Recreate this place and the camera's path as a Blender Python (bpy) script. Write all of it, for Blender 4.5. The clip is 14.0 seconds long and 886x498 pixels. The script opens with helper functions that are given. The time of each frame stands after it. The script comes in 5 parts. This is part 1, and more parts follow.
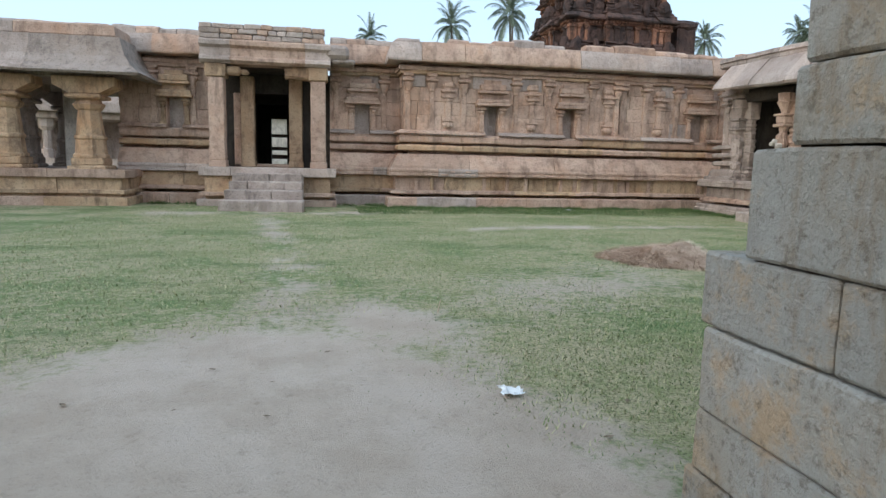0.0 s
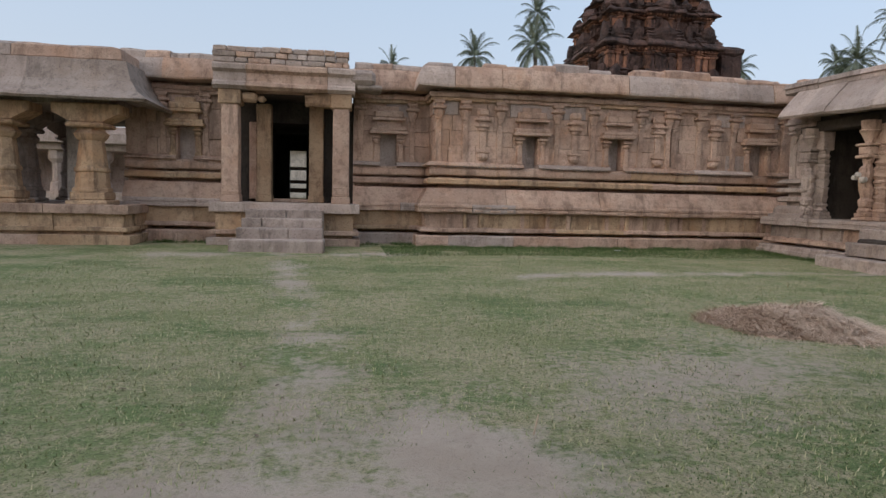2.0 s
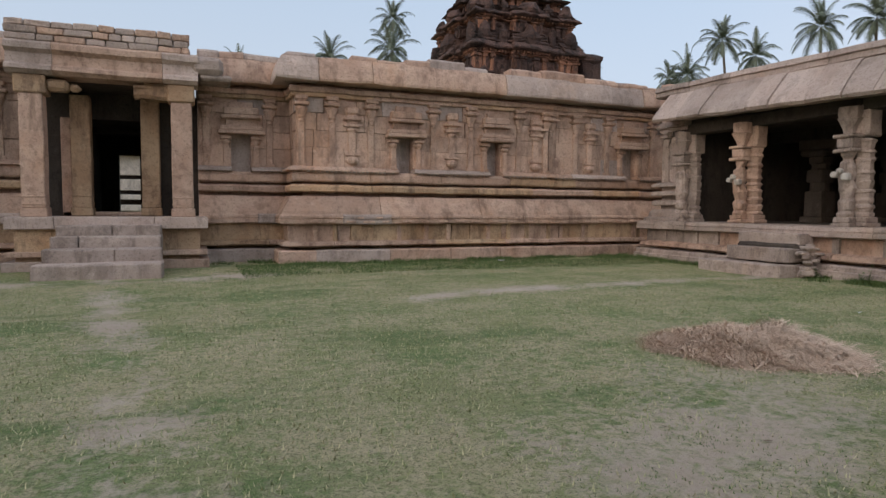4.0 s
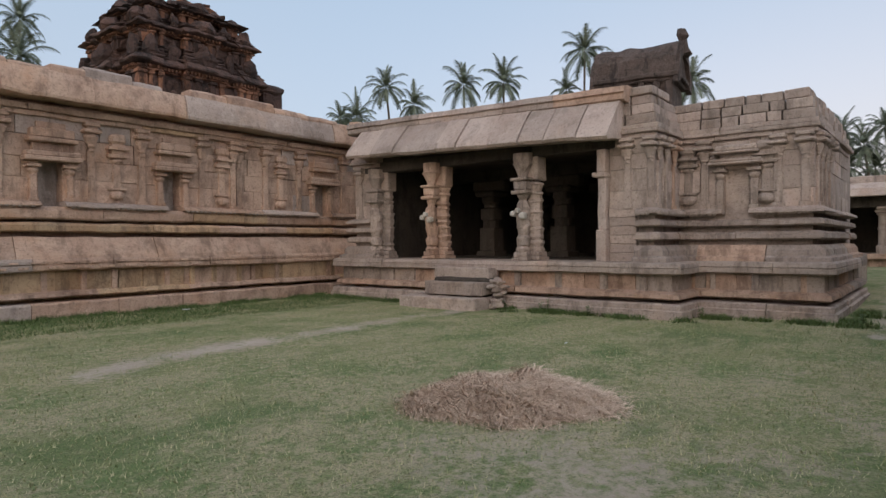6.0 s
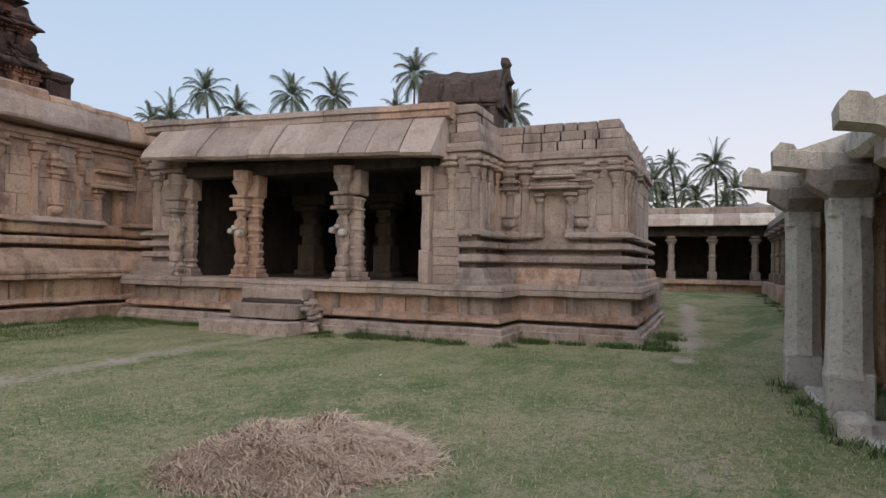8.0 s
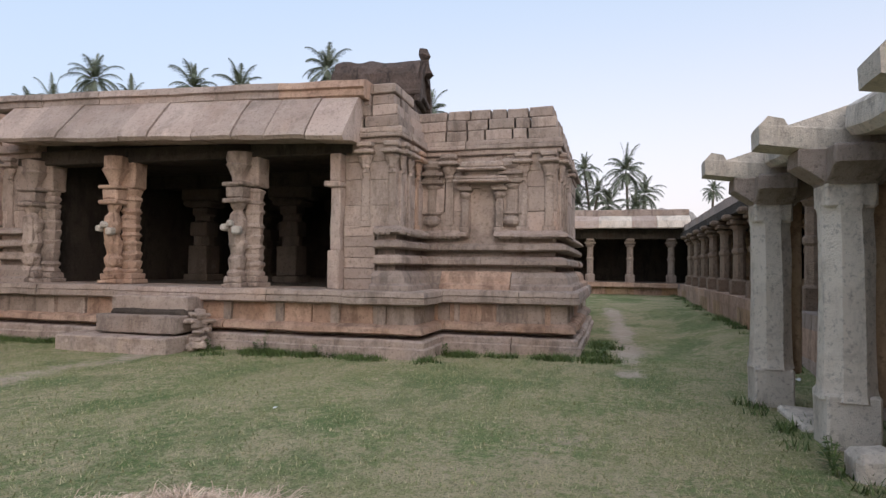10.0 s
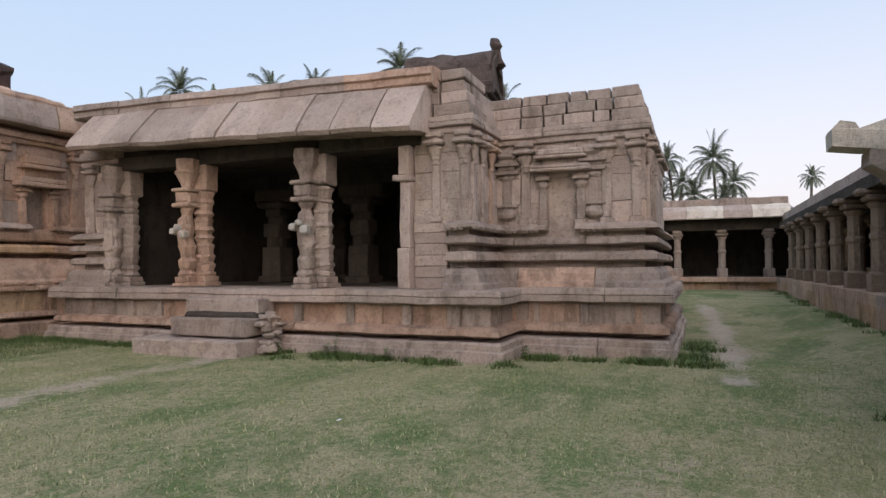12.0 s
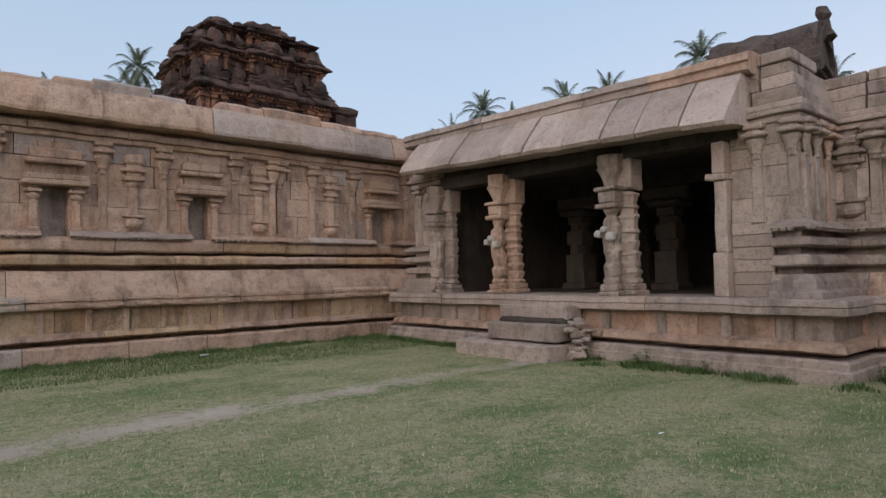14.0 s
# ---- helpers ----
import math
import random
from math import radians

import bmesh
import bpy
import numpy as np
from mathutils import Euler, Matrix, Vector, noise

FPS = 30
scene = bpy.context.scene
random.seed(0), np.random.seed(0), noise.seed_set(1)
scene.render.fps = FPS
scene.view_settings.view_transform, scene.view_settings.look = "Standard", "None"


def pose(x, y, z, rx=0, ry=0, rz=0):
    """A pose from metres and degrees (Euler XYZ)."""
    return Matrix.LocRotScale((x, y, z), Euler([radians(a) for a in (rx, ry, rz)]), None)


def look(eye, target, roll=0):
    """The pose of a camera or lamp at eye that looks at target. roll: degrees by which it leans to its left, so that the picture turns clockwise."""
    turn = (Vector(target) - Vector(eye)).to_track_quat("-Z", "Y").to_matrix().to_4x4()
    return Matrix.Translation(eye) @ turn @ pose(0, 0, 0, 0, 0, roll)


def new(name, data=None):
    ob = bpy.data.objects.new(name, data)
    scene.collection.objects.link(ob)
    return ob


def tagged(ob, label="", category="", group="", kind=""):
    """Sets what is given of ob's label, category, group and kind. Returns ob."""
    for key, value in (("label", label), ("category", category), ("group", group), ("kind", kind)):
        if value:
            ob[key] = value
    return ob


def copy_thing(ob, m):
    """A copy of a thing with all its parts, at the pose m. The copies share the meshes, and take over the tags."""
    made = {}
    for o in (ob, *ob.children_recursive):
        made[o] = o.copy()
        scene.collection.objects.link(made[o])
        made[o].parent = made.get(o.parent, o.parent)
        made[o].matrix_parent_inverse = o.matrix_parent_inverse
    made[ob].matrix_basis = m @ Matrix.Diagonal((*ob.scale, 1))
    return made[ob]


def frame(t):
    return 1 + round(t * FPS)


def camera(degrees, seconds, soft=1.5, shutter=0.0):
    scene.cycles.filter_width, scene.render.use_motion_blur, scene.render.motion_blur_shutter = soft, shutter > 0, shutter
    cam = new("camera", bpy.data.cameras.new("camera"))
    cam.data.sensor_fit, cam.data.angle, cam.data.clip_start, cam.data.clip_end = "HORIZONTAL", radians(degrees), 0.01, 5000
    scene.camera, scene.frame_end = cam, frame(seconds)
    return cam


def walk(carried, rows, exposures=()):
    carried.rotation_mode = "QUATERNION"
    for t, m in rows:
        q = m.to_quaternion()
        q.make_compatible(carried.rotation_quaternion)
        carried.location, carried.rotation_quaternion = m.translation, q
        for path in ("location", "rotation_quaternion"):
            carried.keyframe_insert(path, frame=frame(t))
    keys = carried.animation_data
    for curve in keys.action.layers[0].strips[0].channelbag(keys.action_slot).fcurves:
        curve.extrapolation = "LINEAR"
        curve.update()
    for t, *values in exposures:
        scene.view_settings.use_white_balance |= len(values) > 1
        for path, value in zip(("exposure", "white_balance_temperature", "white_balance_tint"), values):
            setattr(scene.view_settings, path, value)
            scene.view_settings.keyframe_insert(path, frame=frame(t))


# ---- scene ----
cam = camera(70.5, 14.0, soft=1.4)
PATH = [
    (0, (0.161, -0.272, 1.433), (0.519, 1.677, 1.164), 1.3),
    (0.5, (0.122, 0.222, 1.45), (0.466, 2.177, 1.206), 1.2),
    (1, (0.113, 0.793, 1.466), (0.432, 2.754, 1.236), 1.1),
    (1.5, (0.021, 1.305, 1.478), (0.331, 3.269, 1.261), 1.2),
    (2, (0.011, 1.853, 1.486), (0.317, 3.822, 1.319), 1.4),
    (4.5, (0.033, 4.352, 1.45), (0.976, 6.112, 1.332), 0.3),
    (5, (0.013, 4.762, 1.468), (1.173, 6.389, 1.368), 0.3),
    (5.5, (0.155, 5.109, 1.502), (1.523, 6.565, 1.434), -0.3),
    (6, (0.229, 5.358, 1.558), (1.789, 6.61, 1.537), -0.4),
    (6.5, (0.386, 5.519, 1.578), (2.031, 6.658, 1.583), -0.0),
    (7, (0.636, 5.621, 1.587), (2.314, 6.707, 1.615), 0.9),
    (7.5, (0.885, 5.663, 1.574), (2.643, 6.617, 1.607), 1.0),
    (8, (1.214, 5.714, 1.571), (3.051, 6.502, 1.612), 0.9),
    (8.5, (1.659, 5.817, 1.59), (3.533, 6.514, 1.634), 0.8),
    (9, (2.003, 6.034, 1.575), (3.93, 6.563, 1.633), 0.8),
    (11.5, (3.421, 6.493, 1.515), (5.334, 7.074, 1.568), -0.4),
    (12, (3.433, 6.542, 1.516), (5.281, 7.304, 1.568), -0.4),
    (12.5, (3.394, 6.595, 1.527), (5.114, 7.614, 1.586), -0.3),
    (13, (3.337, 6.62, 1.539), (4.886, 7.883, 1.605), -0.3),
    (13.5, (3.295, 6.631, 1.55), (4.705, 8.047, 1.624), -0.7),
    (14, (3.291, 6.66, 1.537), (4.603, 8.167, 1.62), -1.0),
]
walk(cam, [(t, look(eye, target, roll)) for t, eye, target, roll in PATH],
     exposures=[(0.0, 1.0, 5650, 5), (0.5, 0.52, 5800, 9), (1.3, 0.42, 6000, 14), (2.2, 0.42, 6200, 15), (4.8, 0.42, 6300, 16), (6.3, 0.33, 6250, 15), (7.6, 0.36, 6200, 15),
                (9.0, 0.62, 6250, 18), (11.5, 0.66, 6250, 18), (12.5, 0.5, 6150, 16), (14.0, 0.38, 6100, 15)])

# ---------------------------------------------------------------- light: dusk sky under thin cloud, soft glow from the west
world = bpy.data.worlds.new("dusk_sky")
scene.world = world
world.use_nodes = True
wn = world.node_tree.nodes
sky = wn.new("ShaderNodeTexSky")
sky.sky_type = "NISHITA"
sky.sun_disc = False
sky.sun_elevation = radians(24)
sky.sun_rotation = radians(245)
sky.air_density, sky.dust_density, sky.ozone_density = 1.0, 5.0, 1.5
world.node_tree.links.new(sky.outputs[0], wn["Background"].inputs[0])
wn["Background"].inputs[1].default_value = 0.04
veil = wn.new("ShaderNodeBackground")  # thin high cloud
veil.inputs[1].default_value = 0.46
wl = world.node_tree.links
wdir = wn.new("ShaderNodeTexCoord")
wsep = wn.new("ShaderNodeSeparateXYZ")
wl.new(wdir.outputs["Generated"], wsep.inputs[0])
wup = wn.new("ShaderNodeMapRange")
wup.interpolation_type = "SMOOTHSTEP"
wup.inputs[1].default_value, wup.inputs[2].default_value = 0.0, 0.55
wl.new(wsep.outputs["Z"], wup.inputs[0])
wdot = wn.new("ShaderNodeVectorMath")
wdot.operation = "DOT_PRODUCT"
wdot.inputs[1].default_value = (0.93, -0.36, 0.0)
wl.new(wdir.outputs["Generated"], wdot.inputs[0])
wside = wn.new("ShaderNodeMapRange")
wside.interpolation_type = "SMOOTHSTEP"
wside.inputs[1].default_value, wside.inputs[2].default_value = 0.30, 1.0
wl.new(wdot.outputs["Value"], wside.inputs[0])
whor = wn.new("ShaderNodeMix")
whor.data_type = "RGBA"
whor.inputs[6].default_value = (0.84, 0.93, 0.99, 1)
whor.inputs[7].default_value = (1.22, 1.13, 1.06, 1)
wl.new(wside.outputs[0], whor.inputs[0])
wcol = wn.new("ShaderNodeMix")
wcol.data_type = "RGBA"
wcol.inputs[7].default_value = (0.64, 0.83, 0.96, 1)
wl.new(wup.outputs[0], wcol.inputs[0])
wl.new(whor.outputs[2], wcol.inputs[6])
wl.new(wcol.outputs[2], veil.inputs[0])
both = wn.new("ShaderNodeAddShader")
world.node_tree.links.new(wn["Background"].outputs[0], both.inputs[0])
world.node_tree.links.new(veil.outputs[0], both.inputs[1])
world.node_tree.links.new(both.outputs[0], wn["World Output"].inputs[0])
sun = new("sun", bpy.data.lights.new("sun", "SUN"))
sun.data.energy, sun.data.angle, sun.data.color = 0.6, radians(110), (1.0, 0.89, 0.78)
sun.matrix_world = look((0, 0, 30), (5.5, 8, 30 - 15))

# ---------------------------------------------------------------- materials
def nodes_of(name):
    m = bpy.data.materials.new(name)
    m.use_nodes = True
    nt = m.node_tree
    return m, nt, nt.nodes["Principled BSDF"]


def add(nt, kind, **inputs):
    n = nt.nodes.new(kind)
    for k, v in inputs.items():
        key = int(k[1:]) if k[0] == "i" and k[1:].isdigit() else k
        if isinstance(v, bpy.types.NodeSocket):
            nt.links.new(v, n.inputs[key])
        else:
            n.inputs[key].default_value = v
    return n


def mix(nt, fac, a, b, mode="MIX"):
    n = nt.nodes.new("ShaderNodeMix")
    n.data_type, n.blend_type = "RGBA", mode
    for key, v in ((0, fac), (6, a), (7, b)):
        if isinstance(v, bpy.types.NodeSocket):
            nt.links.new(v, n.inputs[key])
        elif key == 0:
            n.inputs[key].default_value = v
        else:
            n.inputs[key].default_value = (*v, 1)
    return n.outputs[2]


def ramp(nt, value, lo, hi, out_lo=0.0, out_hi=1.0):
    n = add(nt, "ShaderNodeMapRange", Value=value)
    n.inputs[1].default_value, n.inputs[2].default_value = lo, hi
    n.inputs[3].default_value, n.inputs[4].default_value = out_lo, out_hi
    n.interpolation_type = "SMOOTHSTEP"
    return n.outputs[0]


def coords(nt, scale=(1, 1, 1)):
    tc = nt.nodes.new("ShaderNodeTexCoord")
    mp = nt.nodes.new("ShaderNodeMapping")
    mp.inputs["Scale"].default_value = scale
    nt.links.new(tc.outputs["Object"], mp.inputs["Vector"])
    return mp.outputs[0]


def noise_tex(nt, vec, scale, detail=5.0, rough=0.6):
    n = add(nt, "ShaderNodeTexNoise", Vector=vec, Scale=scale, Detail=detail, Roughness=rough)
    return n.outputs[0]


def stone(name, light, mid, stain, stain_amount=0.5, grain=28.0, rough=0.88, spread=0.2, rust=0.6):
    """Weathered stone: soft patches of two tones, thin water streaks, chipped pale edges, fine grain and pits."""
    m, nt, bs = nodes_of(name)
    v = coords(nt)
    patch = ramp(nt, noise_tex(nt, v, 0.9, 6, 0.6), 0.34, 0.66)
    col = mix(nt, patch, light, mid)
    warm = [mid[0] * 1.02, mid[1] * 0.84, mid[2] * 0.66]
    col = mix(nt, ramp(nt, noise_tex(nt, coords(nt, (1.2, 1.2, 1.0)), 0.7, 6, 0.6), 0.50, 0.74, 0.0, rust), col, warm)
    streak = noise_tex(nt, coords(nt, (2.0, 2.0, 0.55)), 1.2, 8, 0.72)
    col = mix(nt, ramp(nt, streak, 0.49, 0.66, 0.0, min(0.9, stain_amount * 1.1)), col, stain)
    blot = noise_tex(nt, v, 2.6, 8, 0.72)
    col = mix(nt, ramp(nt, blot, 0.50, 0.66, 0.0, min(0.9, stain_amount * 1.05)), col, [c * 1.7 for c in stain])
    pale = noise_tex(nt, v, 5.0, 7, 0.7)
    col = mix(nt, ramp(nt, pale, 0.54, 0.72, 0.0, 0.4), col, [min(1, c * 1.28 + 0.03) for c in light])
    spots = noise_tex(nt, v, 19.0, 6, 0.75)
    col = mix(nt, ramp(nt, spots, 0.52, 0.66, 0.0, 0.6), col, [c * 0.42 for c in mid])
    info = nt.nodes.new("ShaderNodeObjectInfo")
    tone = ramp(nt, info.outputs["Random"], 0, 1, 1 - spread / 2, 1 + spread / 2)
    comb = add(nt, "ShaderNodeCombineColor", i0=tone, i1=tone, i2=tone)
    col = mix(nt, 1.0, col, comb.outputs[0], "MULTIPLY")
    nt.links.new(col, bs.inputs["Base Color"])
    bs.inputs["Roughness"].default_value = rough
    bs.inputs["Specular IOR Level"].default_value = 0.25
    h1 = noise_tex(nt, v, grain, 6, 0.68)
    h2 = noise_tex(nt, v, 5.0, 7, 0.65)
    hsum = add(nt, "ShaderNodeMath", i0=h1, i1=h2)
    bump = add(nt, "ShaderNodeBump", Strength=0.85, Distance=min(0.06, 1.1 / grain), Height=hsum.outputs[0])
    nt.links.new(bump.outputs[0], bs.inputs["Normal"])
    return m


WARM = stone("warm_sandy_granite", (0.57, 0.405, 0.31), (0.465, 0.31, 0.232), (0.12, 0.076, 0.058), 0.5)
OCHRE = stone("ochre_stained_granite", (0.54, 0.385, 0.25), (0.44, 0.285, 0.175), (0.12, 0.078, 0.055), 0.6, spread=0.3)
GREY = stone("grey_brown_granite", (0.45, 0.365, 0.315), (0.365, 0.29, 0.248), (0.10, 0.078, 0.066), 0.5, rust=0.4, spread=0.3)
PALE = stone("pale_roof_granite", (0.50, 0.405, 0.355), (0.43, 0.335, 0.288), (0.17, 0.135, 0.11), 0.4, rust=0.4, spread=0.3)
COOL = stone("blue_grey_granite", (0.70, 0.63, 0.55), (0.60, 0.525, 0.45), (0.14, 0.115, 0.095), 0.42, grain=45.0, rust=0.2)
JAMB = stone("dressed_granite_block", (0.385, 0.36, 0.325), (0.345, 0.28, 0.20), (0.27, 0.19, 0.115), 0.75, grain=40.0)
# granite coloured near black to stand for deep shade indoors and in gaps
DARK = stone("shade_dark_granite", (0.085, 0.07, 0.057), (0.06, 0.048, 0.04), (0.022, 0.018, 0.015), 0.6)
BROWN = stone("brown_granite", (0.32, 0.235, 0.175), (0.25, 0.175, 0.125), (0.07, 0.05, 0.038), 0.55)
# darker copy of the hall granite, with the interior shade in its colour
MURK = stone("hall_shade_granite", (0.115, 0.094, 0.078), (0.085, 0.07, 0.058), (0.06, 0.048, 0.04), 0.6)
GATEBRICK = stone("sooty_gate_brick", (0.13, 0.098, 0.085), (0.085, 0.064, 0.056), (0.03, 0.024, 0.022), 0.8, grain=10.0, rust=0.3)
SOOT = stone("blackened_brick", (0.14, 0.082, 0.066), (0.07, 0.046, 0.04), (0.02, 0.016, 0.015), 1.0, grain=10.0, spread=0.7)
TERRA = stone("worn_terracotta_brick", (0.32, 0.155, 0.095), (0.17, 0.085, 0.058), (0.035, 0.024, 0.02), 1.0, grain=12.0, spread=0.5)


def ground_material():
    m, nt, bs = nodes_of("grass_and_bare_earth")
    v = coords(nt)
    at = nt.nodes.new("ShaderNodeAttribute")
    at.attribute_name = "bare"
    n1 = noise_tex(nt, v, 1.1, 7, 0.68)
    n2 = noise_tex(nt, v, 9.0, 6, 0.75)
    n3 = noise_tex(nt, v, 46.0, 5, 0.8)
    a = add(nt, "ShaderNodeMath", i0=n1, i1=-0.5).outputs[0]
    b = add(nt, "ShaderNodeMath", i0=n2, i1=-0.5).outputs[0]
    s = nt.nodes.new("ShaderNodeMath")
    s.operation = "MULTIPLY_ADD"
    nt.links.new(a, s.inputs[0])
    s.inputs[1].default_value = 1.1
    nt.links.new(at.outputs["Fac"], s.inputs[2])
    s2 = nt.nodes.new("ShaderNodeMath")
    s2.operation = "MULTIPLY_ADD"
    nt.links.new(b, s2.inputs[0])
    s2.inputs[1].default_value = 0.9
    nt.links.new(s.outputs[0], s2.inputs[2])
    bare = ramp(nt, s2.outputs[0], 0.30, 0.72)
    green = mix(nt, ramp(nt, noise_tex(nt, v, 0.45, 5), 0.40, 0.60), (0.27, 0.275, 0.135), (0.17, 0.225, 0.09))
    wide = add(nt, "ShaderNodeMath", i0=noise_tex(nt, v, 0.75, 8, 0.72), i1=b)
    dry = mix(nt, ramp(nt, wide.outputs[0], 0.36, 0.64), green, (0.42, 0.36, 0.23))
    lush = add(nt, "ShaderNodeMath", i0=noise_tex(nt, coords(nt, (0.5, 0.9, 1)), 0.6, 6, 0.7), i1=0.0)
    dry = mix(nt, ramp(nt, lush.outputs[0], 0.50, 0.62, 0, 0.7), dry, (0.115, 0.175, 0.062))
    dry = mix(nt, ramp(nt, n3, 0.46, 0.64, 0, 0.8), dry, (0.09, 0.10, 0.048))
    clod = noise_tex(nt, v, 17.0, 6, 0.8)
    dry = mix(nt, ramp(nt, clod, 0.55, 0.68, 0, 0.5), dry, (0.095, 0.115, 0.05))
    dry = mix(nt, ramp(nt, clod, 0.46, 0.34, 0, 0.55), dry, (0.44, 0.39, 0.24))
    earth = mix(nt, ramp(nt, n1, 0.35, 0.65), (0.52, 0.43, 0.36), (0.43, 0.345, 0.275))
    earth = mix(nt, ramp(nt, n3, 0.52, 0.72, 0, 0.4), earth, (0.17, 0.13, 0.095))
    earth = mix(nt, ramp(nt, n2, 0.56, 0.72, 0, 0.5), earth, (0.24, 0.19, 0.14))
    nt.links.new(mix(nt, bare, dry, earth), bs.inputs["Base Color"])
    bs.inputs["Roughness"].default_value = 0.95
    bs.inputs["Specular IOR Level"].default_value = 0.1
    hh = add(nt, "ShaderNodeMath", i0=n3, i1=n2)
    bump = add(nt, "ShaderNodeBump", Strength=0.7, Distance=0.03, Height=hh.outputs[0])
    nt.links.new(bump.outputs[0], bs.inputs["Normal"])
    return m


def leaf_material(name, a, b, rough=0.6):
    m, nt, bs = nodes_of(name)
    geo = nt.nodes.new("ShaderNodeNewGeometry")
    col = mix(nt, geo.outputs["Random Per Island"], a, b)
    nt.links.new(col, bs.inputs["Base Color"])
    bs.inputs["Roughness"].default_value = rough
    bs.inputs["Specular IOR Level"].default_value = 0.2
    return m


GROUND = ground_material()
BLADE = leaf_material("grass_blades", (0.16, 0.21, 0.07), (0.52, 0.46, 0.28))
WEED = leaf_material("weed_leaves", (0.05, 0.085, 0.028), (0.14, 0.19, 0.06))
STRAW = leaf_material("dry_straw", (0.38, 0.265, 0.19), (0.74, 0.57, 0.44))
# straw under the loose strands, darkened so the gaps look shaded
THATCH = leaf_material("gap_dark_straw", (0.30, 0.20, 0.14), (0.26, 0.17, 0.12), 0.9)
FROND = leaf_material("palm_fronds", (0.075, 0.095, 0.065), (0.17, 0.19, 0.135))
BARK = stone("palm_bark", (0.17, 0.14, 0.11), (0.12, 0.10, 0.08), (0.05, 0.04, 0.035), 0.5)
CHALK = stone("chalky_pale_stone", (0.62, 0.59, 0.55), (0.55, 0.51, 0.46), (0.3, 0.26, 0.22), 0.3)
DEADLEAF = leaf_material("dead_leaf", (0.14, 0.105, 0.075), (0.25, 0.19, 0.13), 0.8)
LITTER = leaf_material("white_litter", (0.75, 0.75, 0.76), (0.6, 0.6, 0.62))
ROCK = stone("far_boulders", (0.33, 0.31, 0.30), (0.26, 0.245, 0.24), (0.14, 0.13, 0.125), 0.4, grain=3.0)

# ---------------------------------------------------------------- mesh helpers
RNG = random.Random(7)


def rough_up(bm, amount=0.012, fine=0.007):
    for v in bm.verts:
        n = noise.noise_vector(v.co * 1.6)
        k = noise.noise_vector(v.co * 7.0 + Vector((7, 3, 1)))
        v.co += n * amount + k * fine


def part(name, bm, material, parent=None, label=""):
    """Links a bmesh as one mesh object under a thing or a part."""
    me = bpy.data.meshes.new(name)
    bmesh.ops.recalc_face_normals(bm, faces=bm.faces)
    bm.to_mesh(me)
    bm.free()
    for mat in (material if isinstance(material, (list, tuple)) else [material]):
        me.materials.append(mat)
    ob = new(name, me)
    if parent is not None:
        ob.parent = parent
    return tagged(ob, label)


def thing(name, label, category, group="", kind="", at=(0, 0, 0)):
    ob = new(name)
    ob.location = at
    return tagged(ob, label, category, group, kind)


def box(bm, x0, x1, y0, y1, z0, z1, chamfer=0.0, cuts=0, mat=0):
    """A block, chamfered on all edges when asked for."""
    t = bmesh.new()
    bmesh.ops.create_cube(t, size=1.0)
    for v in t.verts:
        v.co = Vector((x0 + (v.co.x + 0.5) * (x1 - x0), y0 + (v.co.y + 0.5) * (y1 - y0), z0 + (v.co.z + 0.5) * (z1 - z0)))
    if chamfer:
        bmesh.ops.bevel(t, geom=t.edges[:], offset=chamfer, segments=1, affect="EDGES")
    if cuts:
        bmesh.ops.subdivide_edges(t, edges=t.edges[:], cuts=cuts, use_grid_fill=True)
    for f in t.faces:
        f.material_index = mat
    join(bm, t)


def join(bm, t):
    me = bpy.data.meshes.new("tmp")
    t.to_mesh(me)
    t.free()
    bm.from_mesh(me)
    bpy.data.meshes.remove(me)


def lathe(bm, cx, cy, rings, sides=8, turn=22.5, mat=0, sx=1.0, sy=1.0):
    """A turned or faceted post: rings of (radius, z)."""
    loops = []
    for r, z in rings:
        loops.append([bm.verts.new((cx + sx * r * math.cos(radians(turn) + 2 * math.pi * k / sides),
                                    cy + sy * r * math.sin(radians(turn) + 2 * math.pi * k / sides), z)) for k in range(sides)])
    for a, b in zip(loops, loops[1:]):
        for k in range(sides):
            f = bm.faces.new((a[k], a[(k + 1) % sides], b[(k + 1) % sides], b[k]))
            f.material_index = mat
    bm.faces.new(loops[0][::-1]).material_index = mat
    bm.faces.new(loops[-1]).material_index = mat


class Plan:
    """A line walked on the plan with the wall's outer side on its right."""

    def __init__(self, pts):
        self.p = [Vector(q) for q in pts]
        self.s = [0.0]
        for a, b in zip(self.p, self.p[1:]):
            self.s.append(self.s[-1] + (b - a).length)
        self.length = self.s[-1]

    def at(self, s):
        for i in range(len(self.p) - 1):
            if s <= self.s[i + 1] + 1e-6 or i == len(self.p) - 2:
                d = (self.p[i + 1] - self.p[i]).normalized()
                n = Vector((d.y, -d.x))
                pos = self.p[i] + d * (s - self.s[i])
                for j, k in ((i, i - 1), (i + 1, i + 1)):
                    if abs(s - self.s[j]) < 1e-5 and 0 <= k < len(self.p) - 1:
                        e = (self.p[k + 1] - self.p[k]).normalized()
                        m = Vector((e.y, -e.x))
                        b = (n + m).normalized()
                        return self.p[j], b / max(0.3, b.dot(n))
                return pos, n


